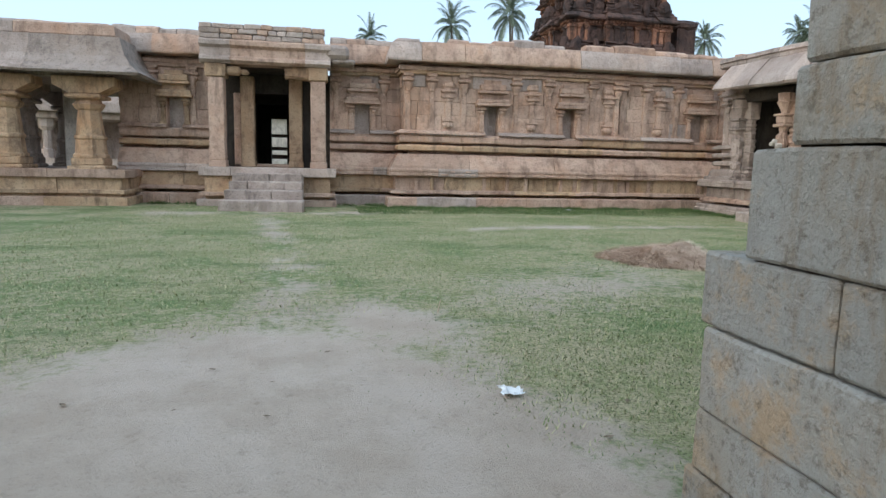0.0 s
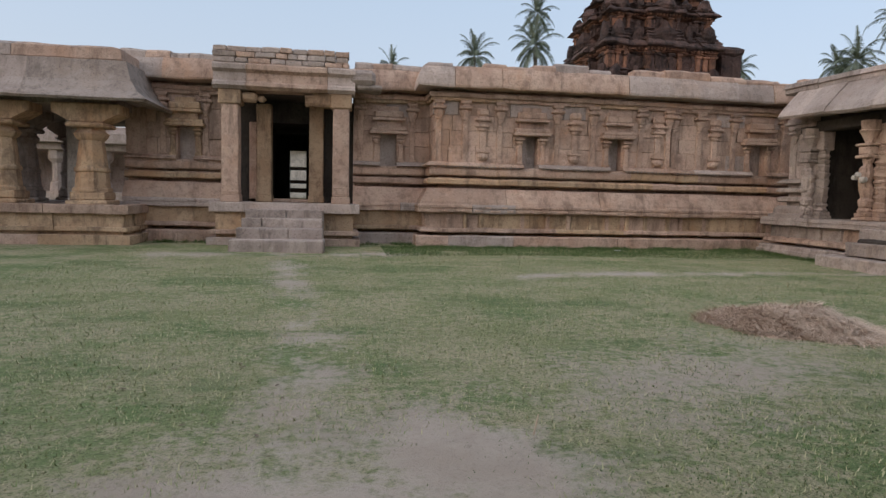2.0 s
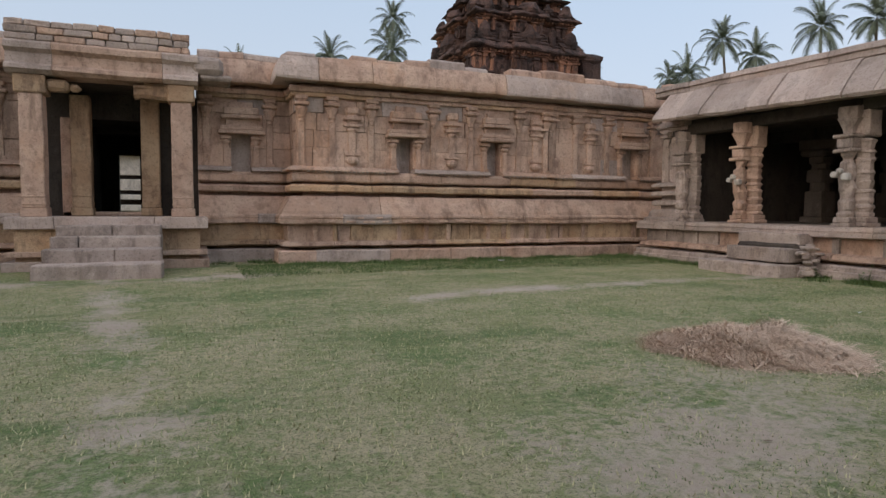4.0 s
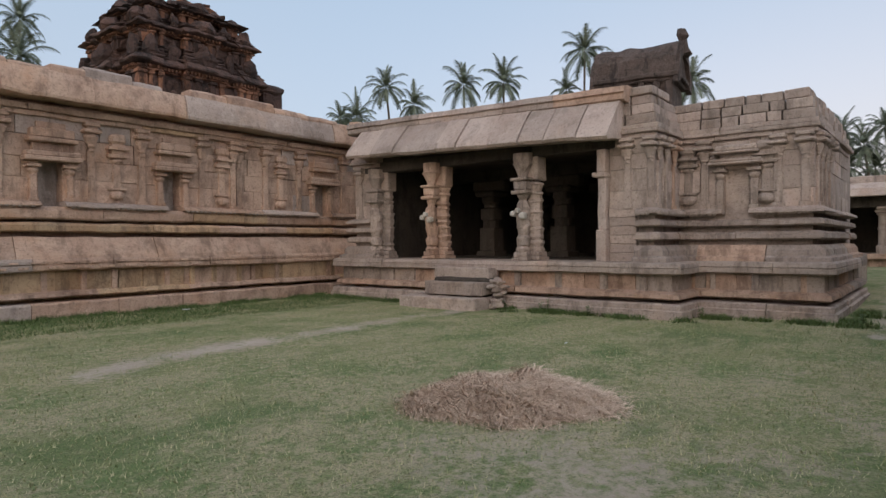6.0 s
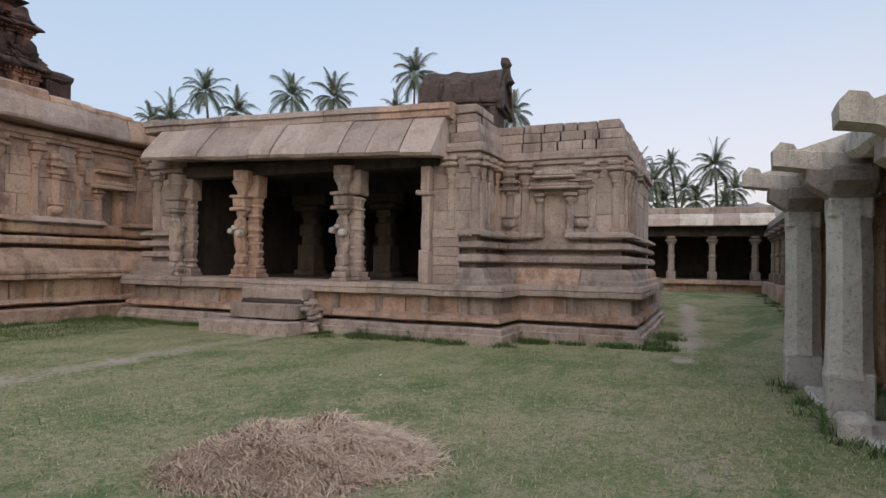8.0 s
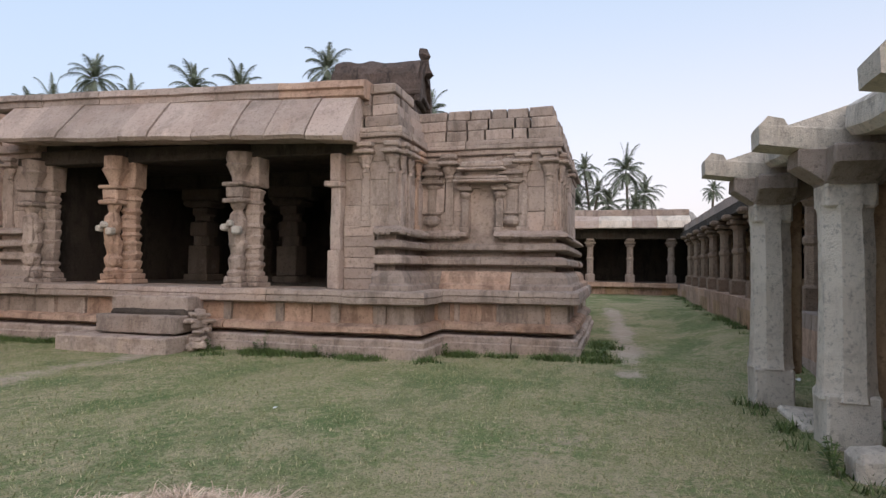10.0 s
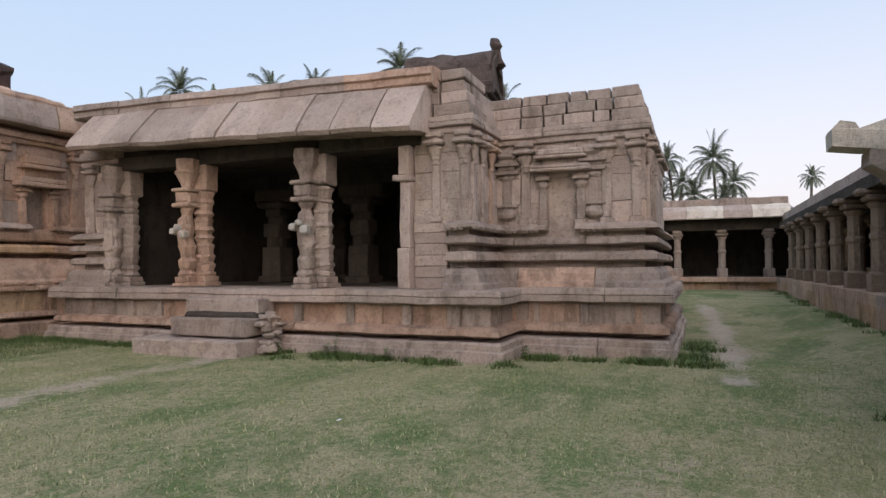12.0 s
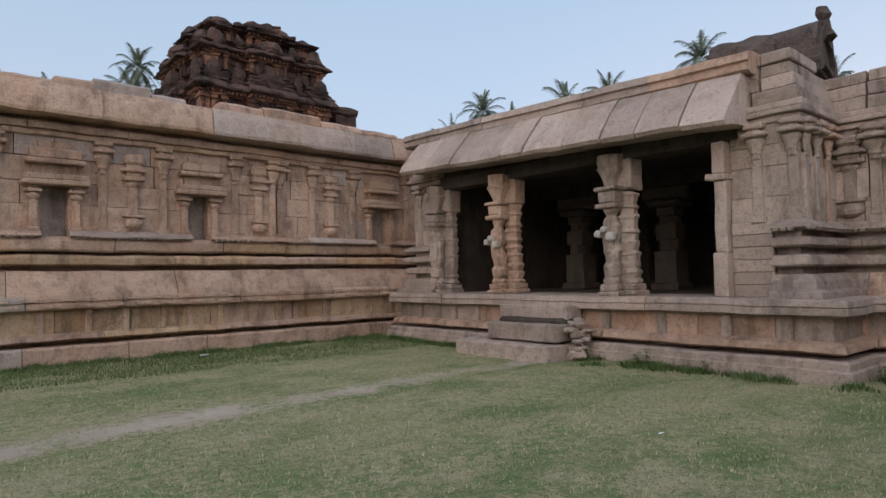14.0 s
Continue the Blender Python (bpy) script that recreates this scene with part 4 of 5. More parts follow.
    # inner pillars and capitals use the shaded granite copy
    for x in (16.55, 19.6):
        for y in (16.5, 14.0, 11.7):
            bm = bmesh.new()
            for r, z0, z1 in ((0.34, HALL_Z, 1.28), (0.27, 1.28, 2.0), (0.24, 2.24, 2.60), (0.22, 2.78, 2.98)):
                box(bm, x - r, x + r, y - r, y + r, z0, z1, 0.02, 1)
            lathe(bm, x, y, [(0.28, 1.97), (0.25, 2.02), (0.25, 2.22), (0.28, 2.27)], 8)
            lathe(bm, x, y, [(0.28, 2.59), (0.23, 2.64), (0.23, 2.74), (0.27, 2.79)], 8)
            rough_up(bm, 0.02, 0.012)
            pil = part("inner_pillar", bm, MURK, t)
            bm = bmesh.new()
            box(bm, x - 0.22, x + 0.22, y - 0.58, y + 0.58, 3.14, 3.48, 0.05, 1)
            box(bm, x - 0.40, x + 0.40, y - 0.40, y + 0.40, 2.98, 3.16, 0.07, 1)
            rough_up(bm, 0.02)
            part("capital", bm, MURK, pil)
        # inner beams get the same painted shade as the ceiling
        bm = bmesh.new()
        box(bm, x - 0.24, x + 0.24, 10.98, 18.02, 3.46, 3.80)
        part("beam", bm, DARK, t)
    # front beams coloured dark, as shade under the eave
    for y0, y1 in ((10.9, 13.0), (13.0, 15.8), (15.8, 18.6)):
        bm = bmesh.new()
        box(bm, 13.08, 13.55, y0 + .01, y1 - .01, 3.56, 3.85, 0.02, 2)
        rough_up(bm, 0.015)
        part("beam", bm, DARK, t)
    # sloping eave slabs and the slabs above them
    y = 10.72
    widths = [0.72, 0.78, 0.66, 0.82, 0.95, 0.62, 0.55, 0.9, 0.85, 0.95]
    for k, w in enumerate(widths):
        y1 = min(y + w, 18.75)
        bm = bmesh.new()
        prof = [(12.32, 3.66), (12.26, 3.72), (12.34, 3.86), (12.62, 4.20), (12.90, 4.50), (13.02, 4.58), (13.3, 4.58), (13.3, 3.74), (12.62, 3.72)]
        n = 3
        loops = []
        for j in range(n + 1):
            yy = y + 0.014 + (y1 - y - 0.028) * j / n
            loops.append([bm.verts.new((px, yy, pz + 0.034 * (yy - 10.8) + RNG.uniform(-.006, .006))) for px, pz in prof])
        for a, b in zip(loops, loops[1:]):
            for i in range(len(prof)):
                bm.faces.new((a[i], a[(i + 1) % len(prof)], b[(i + 1) % len(prof)], b[i]))
        bm.faces.new(loops[0])
        bm.faces.new(loops[-1][::-1])
        bmesh.ops.translate(bm, verts=bm.verts[:], vec=(RNG.uniform(-.02, .02), 0, RNG.uniform(-.012, .012)))
        rough_up(bm, 0.018)
        part("eave_slab", bm, PALE, t)
        y = y1
    course(t, "roof_slab", Plan([(12.95, 19.1), (12.95, 10.62)]), [(-0.02, 4.53), (0.05, 4.57), (0.03, 4.69), (0.09, 4.71), (0.05, 4.84), (-0.1, 4.87)], [PALE, WARM, GREY], 1.7, amount=0.02, back=-1.2, rise=0.024)
    st = thing("hall_steps", "three broken grey granite steps against the hall plinth", "steps")
    for x0, x1, y0, y1, z0, z1 in ((11.66, 12.75, 13.62, 15.95, -0.1, 0.27), (12.0, 12.75, 13.68, 15.42, 0.31, 0.62), (12.3, 12.78, 13.7, 15.34, 0.69, 0.95)):
        bm = bmesh.new()
        box(bm, x0, x1, y0, y1, z0, z1, 0.022, 3)
        rough_up(bm, 0.03, 0.012)
        part("step", bm, GREY, st)
    # core behind the step gaps, their shade put into its colour
    bm = bmesh.new()
    box(bm, 12.2, 12.62, 13.72, 15.3, 0.25, 0.72, 0.05, 3)
    rough_up(bm, 0.05, 0.03)
    part("step_core", bm, DARK, st, "rubble core between the steps, coloured dark like the shade of the gaps")
    for k in range(26):
        bm = bmesh.new()
        lift = RNG.random()
        x, y, z = 12.45 + RNG.uniform(-.35, .15) * (1 - lift * 0.5), 13.5 + RNG.uniform(-.28, .12) * (1 - lift * 0.6), 0.66 * lift
        w, d, hh = RNG.uniform(.06, .13), RNG.uniform(.06, .15), RNG.uniform(.03, .07)
        box(bm, x - w, x + w, y - d, y + d, z, z + 2 * hh, 0.03, 1)
        bmesh.ops.rotate(bm, cent=(x, y, z), matrix=Matrix.Rotation(RNG.uniform(-.5, .5), 3, "Z"), verts=bm.verts[:])
        rough_up(bm, 0.05, 0.02)
        part("rubble_stone", bm, GREY, st)


build_hall()


# ---------------------------------------------------------------- colonnades along the south and east sides
def slim_pillar(x, y, z0, z1, mat, group):
    t = thing("colonnade_pillar", "slim grey granite pillar with moulded foot and bracket capital", "pillar", group, at=(x, y, 0))
    h = z1 - z0
    bm = bmesh.new()
    box(bm, -0.22, 0.22, -0.22, 0.22, z0, z0 + h * 0.18, 0.02)
    rough_up(bm, 0.012)
    part("foot", bm, mat, t)
    bm = bmesh.new()
    lathe(bm, 0, 0, [(0.20, z0 + h * 0.18), (0.16, z0 + h * 0.20), (0.155, z0 + h * 0.5), (0.19, z0 + h * 0.52), (0.19, z0 + h * 0.56), (0.15, z0 + h * 0.58), (0.15, z0 + h * 0.80), (0.24, z0 + h * 0.85), (0.16, z0 + h * 0.88)], 8)
    part("shaft", bm, mat, t)
    bm = bmesh.new()
    box(bm, -0.26, 0.26, -0.26, 0.26, z0 + h * 0.88, z0 + h * 0.93, 0.02)
    box(bm, -0.20, 0.20, -0.42, 0.42, z0 + h * 0.93, z1, 0.05)
    part("capital", bm, mat, t)
    return t


def build_colonnades():
    t = thing("colonnade_south", "long stone colonnade with raised plinth and flat slab eave", "colonnade")
    X1 = 33.6
    south = Plan([(4.6, 3.42), (X1 - 0.3, 3.42)])
    east = Plan([(X1, 22.0), (X1, 3.0)])
    e = thing("colonnade_east", "long stone colonnade with shade-dark inside closing the far end of the court", "colonnade")
    for parent, plan in ((t, south), (e, east)):
        course(parent, "plinth_stone", plan, rect(-0.2, 0.26, 0.30), [WARM, PALE], 2.0, back=-0.2)
        course(parent, "plinth_panel", plan, rect(0.26, 0.70, 0.12, 0), [OCHRE, WARM], 1.3, back=-0.2)
        course(parent, "plinth_slab", plan, rect(0.70, 0.92, 0.38, 0.02), [PALE, WARM], 1.9, back=-0.2)
    for parent, b in ((t, (4.6, X1, -1.8, 3.5, -0.2, 0.91)), (e, (X1 + 0.1, 40, -1.0, 22, -0.2, 0.905))):
        bm = bmesh.new()
        box(bm, *b)
        part("colonnade_floor", bm, GREY, parent)
    # rear walls, ceilings and beams carry the colonnade's shade in their colour
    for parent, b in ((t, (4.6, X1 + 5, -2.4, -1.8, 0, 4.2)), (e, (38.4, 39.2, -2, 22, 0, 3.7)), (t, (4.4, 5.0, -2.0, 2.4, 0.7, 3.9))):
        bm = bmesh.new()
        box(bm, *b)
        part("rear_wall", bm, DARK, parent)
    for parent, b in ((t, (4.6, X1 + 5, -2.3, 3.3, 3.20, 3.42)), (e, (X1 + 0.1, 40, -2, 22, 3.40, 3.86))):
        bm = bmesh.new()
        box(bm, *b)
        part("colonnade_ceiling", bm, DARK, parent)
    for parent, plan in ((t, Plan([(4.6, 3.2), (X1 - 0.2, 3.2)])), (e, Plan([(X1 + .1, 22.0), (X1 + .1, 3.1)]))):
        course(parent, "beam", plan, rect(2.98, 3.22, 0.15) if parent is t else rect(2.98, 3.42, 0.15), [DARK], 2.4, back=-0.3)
        cut = (9.6, plan.length) if parent is t else None
        up = 0.0 if parent is t else 0.32
        course(parent, "eave_slab", plan, [(0.2, 3.18 + up), (0.98, 3.10 + up), (1.03, 3.14 + up), (0.9, 3.34 + 1.4 * up), (0.5, 3.50 + 1.6 * up), (0.2, 3.54 + 1.6 * up)], [PALE, PALE, COOL], 1.3, amount=0.02, back=-0.2, span=cut)
        if parent is e:
            course(parent, "roof_slab", plan, rect(4.02, 4.36, 0.2, 0.03), [PALE, GREY], 1.4, amount=0.03, back=-1.6)
    x = 5.4
    first = slim_pillar(x, 3.25, 0.91, 3.0, BROWN, "colonnade pillars")
    far = slim_pillar(X1 + 0.3, 3.85, 0.91, 3.0, GREY, "far colonnade pillars")
    far.rotation_euler = (0, 0, radians(90))
    while x < X1 - 3.0:
        x += 2.15
        copy_thing(first, pose(x + RNG.uniform(-.05, .05), 3.25, 0))
    y = 5.70
    while y < 14:
        copy_thing(far, pose(X1 + 0.3, y, 0, 0, 0, 90))
        y += 1.85
    second = slim_pillar(8.0, 0.9, 0.91, 3.2, OCHRE, "rear colonnade pillars")
    for k in range(1, 14):
        copy_thing(second, pose(8.0 + 2.15 * k, 0.9, 0))


build_colonnades()


# ---------------------------------------------------------------- roofless porch in front of the south colonnade
def build_ruin():
    cols = [(10.78, 4.60), (9.0, 4.38), (7.32, 4.04)]
    for k, (x, y) in enumerate(cols):
        t = thing("porch_pillar", "rough square-cut grey granite pillar carrying a bracket capital", "pillar", "porch pillars", at=(x, y, 0))
        bm = bmesh.new()
        box(bm, -0.21, 0.21, -0.21, 0.21, -0.15, 0.44 if k != 1 else 0.5, 0.02, 2)
        rough_up(bm, 0.02, 0.006)
        part("foot", bm, COOL, t)
        bm = bmesh.new()
        lathe(bm, 0, 0, [(0.25, 0.44), (0.225, 0.54), (0.22, 0.9), (0.214, 1.3), (0.213, 1.7), (0.21, 2.05), (0.225, 2.13)], 8)
        box(bm, -0.2, 0.2, -0.2, 0.2, 2.10, 2.32, 0.02, 2)
        rough_up(bm, 0.024, 0.011)
        part("shaft", bm, [COOL, COOL, PALE][k], t)
        bm = bmesh.new()
        c = bmesh.new()
        box(c, -0.20, 0.20, -0.50, 0.42, 2.30, 2.62, 0.02, 1)
        for v in c.verts:
            if v.co.z < 2.40:
                v.co.y *= 0.5
        join(bm, c)
        c = bmesh.new()
        box(c, -0.42, 0.42, -0.20, 0.20, 2.30, 2.62, 0.02, 1)
        for v in c.verts:
            if v.co.z < 2.40:
                v.co.x *= 0.55
        join(bm, c)
        rough_up(bm, 0.02, 0.006)
        part("capital", bm, GREY, t)
        b = thing("cantilever_beam", "grey granite beam with upturned nose resting on the porch capital", "beam", "porch beams", at=(x, y, 0))
        bm = bmesh.new()
        up = 0.10 if k == 2 else 0.0
        prof = [(0.72, 2.66 + up), (0.73, 2.82 + up), (0.66, 2.90 + up), (0.54, 2.88 + up), (0.50, 2.82 + up), (0.15, 2.94 + up), (-0.4, 3.12 + up), (-1.5, 3.2 + up), (-1.5, 2.60), (0.25, 2.60), (0.45, 2.62 + up)]
        loops = [[bm.verts.new((px, yy, zz)) for yy, zz in prof] for px in (-0.20, -0.07, 0.07, 0.20)]
        n = len(prof)
        for a, c in zip(loops, loops[1:]):
            for i in range(n):
                bm.faces.new((a[i], a[(i + 1) % n], c[(i + 1) % n], c[i]))
        bm.faces.new(loops[0])
        bm.faces.new(loops[-1][::-1])
        rough_up(bm, 0.03, 0.01)
        part("beam_stone", bm, COOL, b)
        bm = bmesh.new()
        box(bm, 0.04, 0.28, -0.34, -0.14, 0.36, 2.36, 0.02, 3)
        rough_up(bm, 0.02)
        part("rear_shaft", bm, OCHRE, t, "brown rear shaft of the pillar")
    for x0, x1, y0, y1 in ((9.25, 10.6, 3.0, 4.72), (7.55, 8.8, 2.9, 4.45)):
        s = thing("roof_slab", "weathered grey granite roofing slab laid across the porch beams", "slab", "porch roof slabs")
        bm = bmesh.new()
        box(bm, x0, x1, y0, y1, 2.63, 2.92, 0.06, 3)
        for v in bm.verts:
            v.co.z += 0.06 * (v.co.x - x0)
        rough_up(bm, 0.04, 0.01)
        part("slab_stone", bm, COOL, s)
    s = thing("kerb_slab", "flat grey paving slab lying in the grass between the porch pillars", "slab")
    for x0, x1 in ((9.4, 10.4), (7.7, 8.7)):
        bm = bmesh.new()
        box(bm, x0, x1, 4.2 - 0.13 * (10 - x0), 4.7 - 0.13 * (10 - x0), -0.08, 0.07, 0.03, 2)
        rough_up(bm, 0.02)
        part("slab_stone", bm, COOL, s)
    s = thing("fallen_block", "loose broken granite block beside the porch pillar", "stone")
    bm = bmesh.new()
    box(bm, 7.95, 8.3, 4.3, 4.62, -0.1, 0.2, 0.05, 2)
    rough_up(bm, 0.06, 0.02)
    part("block", bm, COOL, s)


build_ruin()


# ---------------------------------------------------------------- gate wall by which the walk begins
def build_gate():
    t = thing("wall_south", "dressed granite block wall of the gate with ragged broken end", "wall", kind="structure")
    rows = [(-0.1, 0.27, 1.90, 0.9), (0.27, 0.52, 1.86, 0.75), (0.52, 0.85, 1.84, 0.6), (0.85, 1.14, 1.88, 1.23), (1.14, 1.51, 1.65, 0.7), (1.51, 1.75, 1.47, 0.6),
            (1.75, 2.15, 1.45, 0.5), (2.15, 2.6, 1.47, 0.7), (2.6, 3.1, 1.45, 0.4)]
    for k, (z0, z1, ye, yj) in enumerate(rows):
        ys = [ye, yj, yj - RNG.uniform(0.8, 1.2), -1.4]
        for a, b in zip(ys[1:], ys):
            bm = bmesh.new()
            box(bm, 1.56 + RNG.uniform(-.008, .008), 2.5, a + 0.004, b - 0.004, z0 + 0.004, z1 - 0.004, 0.012, 5)
            rough_up(bm, 0.014, 0.005)
            part("block", bm, JAMB, t)
    w = thing("wall_gate_west", "granite gate wall behind the start of the walk", "wall", kind="structure")
    bm = bmesh.new()
    box(bm, -14.0, -2.4, -1.4, -0.6, 0, 3.4)
    box(bm, 2.5, 4.5, -1.4, 0.8, 0, 3.2)
    box(bm, -16.0, -14.0, -1.4, 26, 0, 3.6)
    box(bm, -2.4, 1.6, -6.4, -6.0, 0, 3.6)
    part("wall_stone", bm, GREY, w)


build_gate()

# ---------------------------------------------------------------- ruined brick towers
def stepped_plan(a, b, jut):
    """Outline of a tower tier: corner piers, recessed links and a jutting middle bay on each side."""
    side = [(-1.0, 0.0), (-0.62, 0.0), (-0.62, -jut * 0.7), (-0.34, -jut * 0.7), (-0.34, jut), (0.34, jut), (0.34, -jut * 0.7), (0.62, -jut * 0.7), (0.62, 0.0)]
    corners = []
    for k in range(4):
        c, q = [(0, -1), (1, 0), (0, 1), (-1, 0)][k], [(1, 0), (0, 1), (-1, 0), (0, -1)][k]
        for u, o in side:
            corners.append(((c[0] + q[0] * u) * a + c[0] * o, (c[1] + q[1] * u) * b + c[1] * o))
    out = []
    for k, (p, q) in enumerate(zip(corners, corners[1:] + corners[:1])):
        n = (4, 1, 3, 2, 7, 2, 3, 1, 4)[k % 9]
        out += [(p[0] + (q[0] - p[0]) * j / n, p[1] + (q[1] - p[1]) * j / n) for j in range(n)]
    return out


def tier_band(a, b, jut, rings, seed, wear=0.09):
    """One course round a tier; rings: (offset outward, z)."""
    bm = bmesh.new()
    loops = []
    for o, z in rings:
        loop = []
        for x, y in stepped_plan(a + o, b + o, jut):
            v = Vector((x, y, z))
            v += noise.noise_vector(v * 1.3 + Vector((seed, 0, 0))) * wear + noise.noise_vector(v * 4.5 + Vector((0, seed, 0))) * wear * 0.7
            loop.append(bm.verts.new(v))
        loops.append(loop)
    n = len(loops[0])
    for p, q in zip(loops, loops[1:]):
        for k in range(n):
            bm.faces.new((p[k], p[(k + 1) % n], q[(k + 1) % n], q[k]))
    bm.faces.new(loops[0][::-1])
    bm.faces.new(loops[-1])
    bmesh.ops.triangulate(bm, faces=[f for f in bm.faces if len(f.verts) > 4])
    return bm


def brick_tower(name, label, cx, cy, z0, tiers, mats):
    """Stepped brick tower; tiers: (half width x, half width y, height)."""
    t = thing(name, label, "tower")
    rng = random.Random(21)

    def put(bm, mat, nm, parent=t, lab=""):
        for v in bm.verts:
            v.co += Vector((cx, cy, 0))
        return part(nm, bm, mat, parent, lab)

    bm = bmesh.new()
    box(bm, -tiers[0][0] + 0.2, tiers[0][0] - 0.2, -tiers[0][1] + 0.2, tiers[0][1] - 0.2, -0.1, z0 + 0.1)
    put(bm, GREY, "tower_base")
    z = z0
    for i, (a, b, h) in enumerate(tiers):
        bands = [("brick_course", [(0.10, 0.0), (0.13, 0.05), (0.05, 0.10)], 0), ("brick_course", [(-0.02, 0.10), (0.06, 0.13), (-0.02, 0.17)], 0),
                 ("tier_wall", [(-0.16, 0.17), (-0.17, 0.30), (-0.15, 0.42), (-0.17, 0.54)], rng.choice([0, 1])), ("brick_course", [(-0.08, 0.54), (0.0, 0.56), (-0.04, 0.60)], 1),
                 ("dentil_band", [(-0.02, 0.60), (0.02, 0.63), (0.0, 0.66)], 1), ("eave", [(0.06, 0.66), (0.24, 0.68), (0.26, 0.71), (0.16, 0.78), (0.06, 0.83)], 0),
                 ("brick_course", [(0.05, 0.83), (0.09, 0.86), (0.0, 0.90)], 0), ("brick_course", [(-0.08, 0.90), (-0.02, 0.94), (-0.16, 1.0)], 0)]
        for k, (nm, rings, m) in enumerate(bands):
            put(tier_band(a, b, 0.16, [(o, z + h * f) for o, f in rings], 7 * i + k), mats[m], nm)
        for side in range(4):
            r = Matrix.Rotation(side * math.pi / 2, 4, "Z")
            w_, d_ = (a, b) if side % 2 == 0 else (b, a)
            for u in (-0.94, -0.80, -0.66, -0.28, -0.12, 0.12, 0.28, 0.66, 0.80, 0.94):
                bm = bmesh.new()
                proud = d_ + (0.10 if abs(u) < 0.4 else -0.06)
                w = rng.uniform(0.07, 0.11)
                box(bm, u * w_ - w, u * w_ + w, proud - 0.3, proud, z + h * 0.16, z + h * 0.55, 0.02, 1)
                box(bm, u * w_ - w * 1.5, u * w_ + w * 1.5, proud - 0.3, proud + 0.06, z + h * 0.48, z + h * 0.55, 0.02, 1)
                for v in bm.verts:
                    v.co = r @ v.co
                    v.co += noise.noise_vector(v.co * 3.0) * 0.05
                put(bm, mats[rng.random() < 0.55], "tower_pilaster")
            bm = bmesh.new()
            k = -0.92
            while k < 0.93:
                proud = d_ + (0.20 if abs(k) < 0.34 else (-0.07 if abs(k) < 0.62 else 0.05))
                if rng.random() < 0.8:
                    box(bm, k * w_ - 0.035, k * w_ + 0.035, proud - 0.1, proud + 0.05, z + h * 0.60, z + h * 0.655)
                k += 0.15 / w_
            for v in bm.verts:
                v.co = r @ v.co
            tagged(put(bm, mats[1], "dentil_row"), kind="stuff")
            for u, w in ((-0.82, 0.30), (0.0, 0.46), (0.82, 0.30), (-0.46, 0.18), (0.46, 0.18)):
                if rng.random() < 0.15:
                    continue
                bm = bmesh.new()
                pr = d_ + (0.02 if abs(u) < 0.3 else -0.10)
                lathe(bm, u * w_, pr, [(w * 0.9, z + h * 0.82), (w, z + h * 0.90), (w * 1.12, z + h * 0.95), (w * 0.95, z + h * 1.06), (w * 0.6, z + h * rng.uniform(1.12, 1.24)), (w * 0.2, z + h * 1.25)], 9, sy=0.8)
                for v in bm.verts:
                    v.co = r @ v.co
                    v.co += noise.noise_vector(v.co * 2.6) * 0.12 + noise.noise_vector(v.co * 7) * 0.04
                put(bm, mats[0], "tower_dome")
        z += h
    return t, z


TOWER, ZT = brick_tower("brick_tower", "ruined tiered brick temple tower, blackened with orange worn patches", 13.45, 30.3, 5.0,
                        [(2.75, 2.75, 1.85), (2.55, 2.55, 1.85), (2.35, 2.35, 1.25), (1.95, 1.95, 0.8)], [SOOT, TERRA])
for dx, dy, w, h in ((-1.15, 0.55, 0.66, 0.58), (0.55, -0.35, 0.95, 0.74), (1.15, 0.6, 0.55, 0.35)):
    for k, (f0, f1, g) in enumerate(((-0.4, 0.28, 1.0), (0.24, 0.5, 1.12), (0.48, 0.8, 0.9), (0.78, 1.0, 0.68))):
        bm = bmesh.new()
        box(bm, 13.45 + dx - w * g, 13.45 + dx + w * g, 30.3 + dy - w * g, 30.3 + dy + w * g, ZT + h * f0, ZT + h * f1, 0.05, 5)
        for v in bm.verts:
            v.co += noise.noise_vector(v.co * 1.8) * 0.16 + noise.noise_vector(v.co * 5) * 0.07
        part("ruined_crown", bm, SOOT if k != 2 else TERRA, TOWER)
shrine = thing("corner_shrine", "small blackened brick shrine finial showing over the wall", "shrine")
bm = bmesh.new()
box(bm, 16.52, 17.52, 28.2, 29.4, 0.0, 8.12, 0.1, 4)
lathe(bm, 17.02, 28.8, [(0.55, 8.02), (0.75, 8.17), (0.72, 8.32), (0.5, 8.48), (0.15, 8.55)], 10)
for v in bm.verts:
    v.co += noise.noise_vector(v.co * 2.5) * 0.12
part("shrine_body", bm, SOOT, shrine)


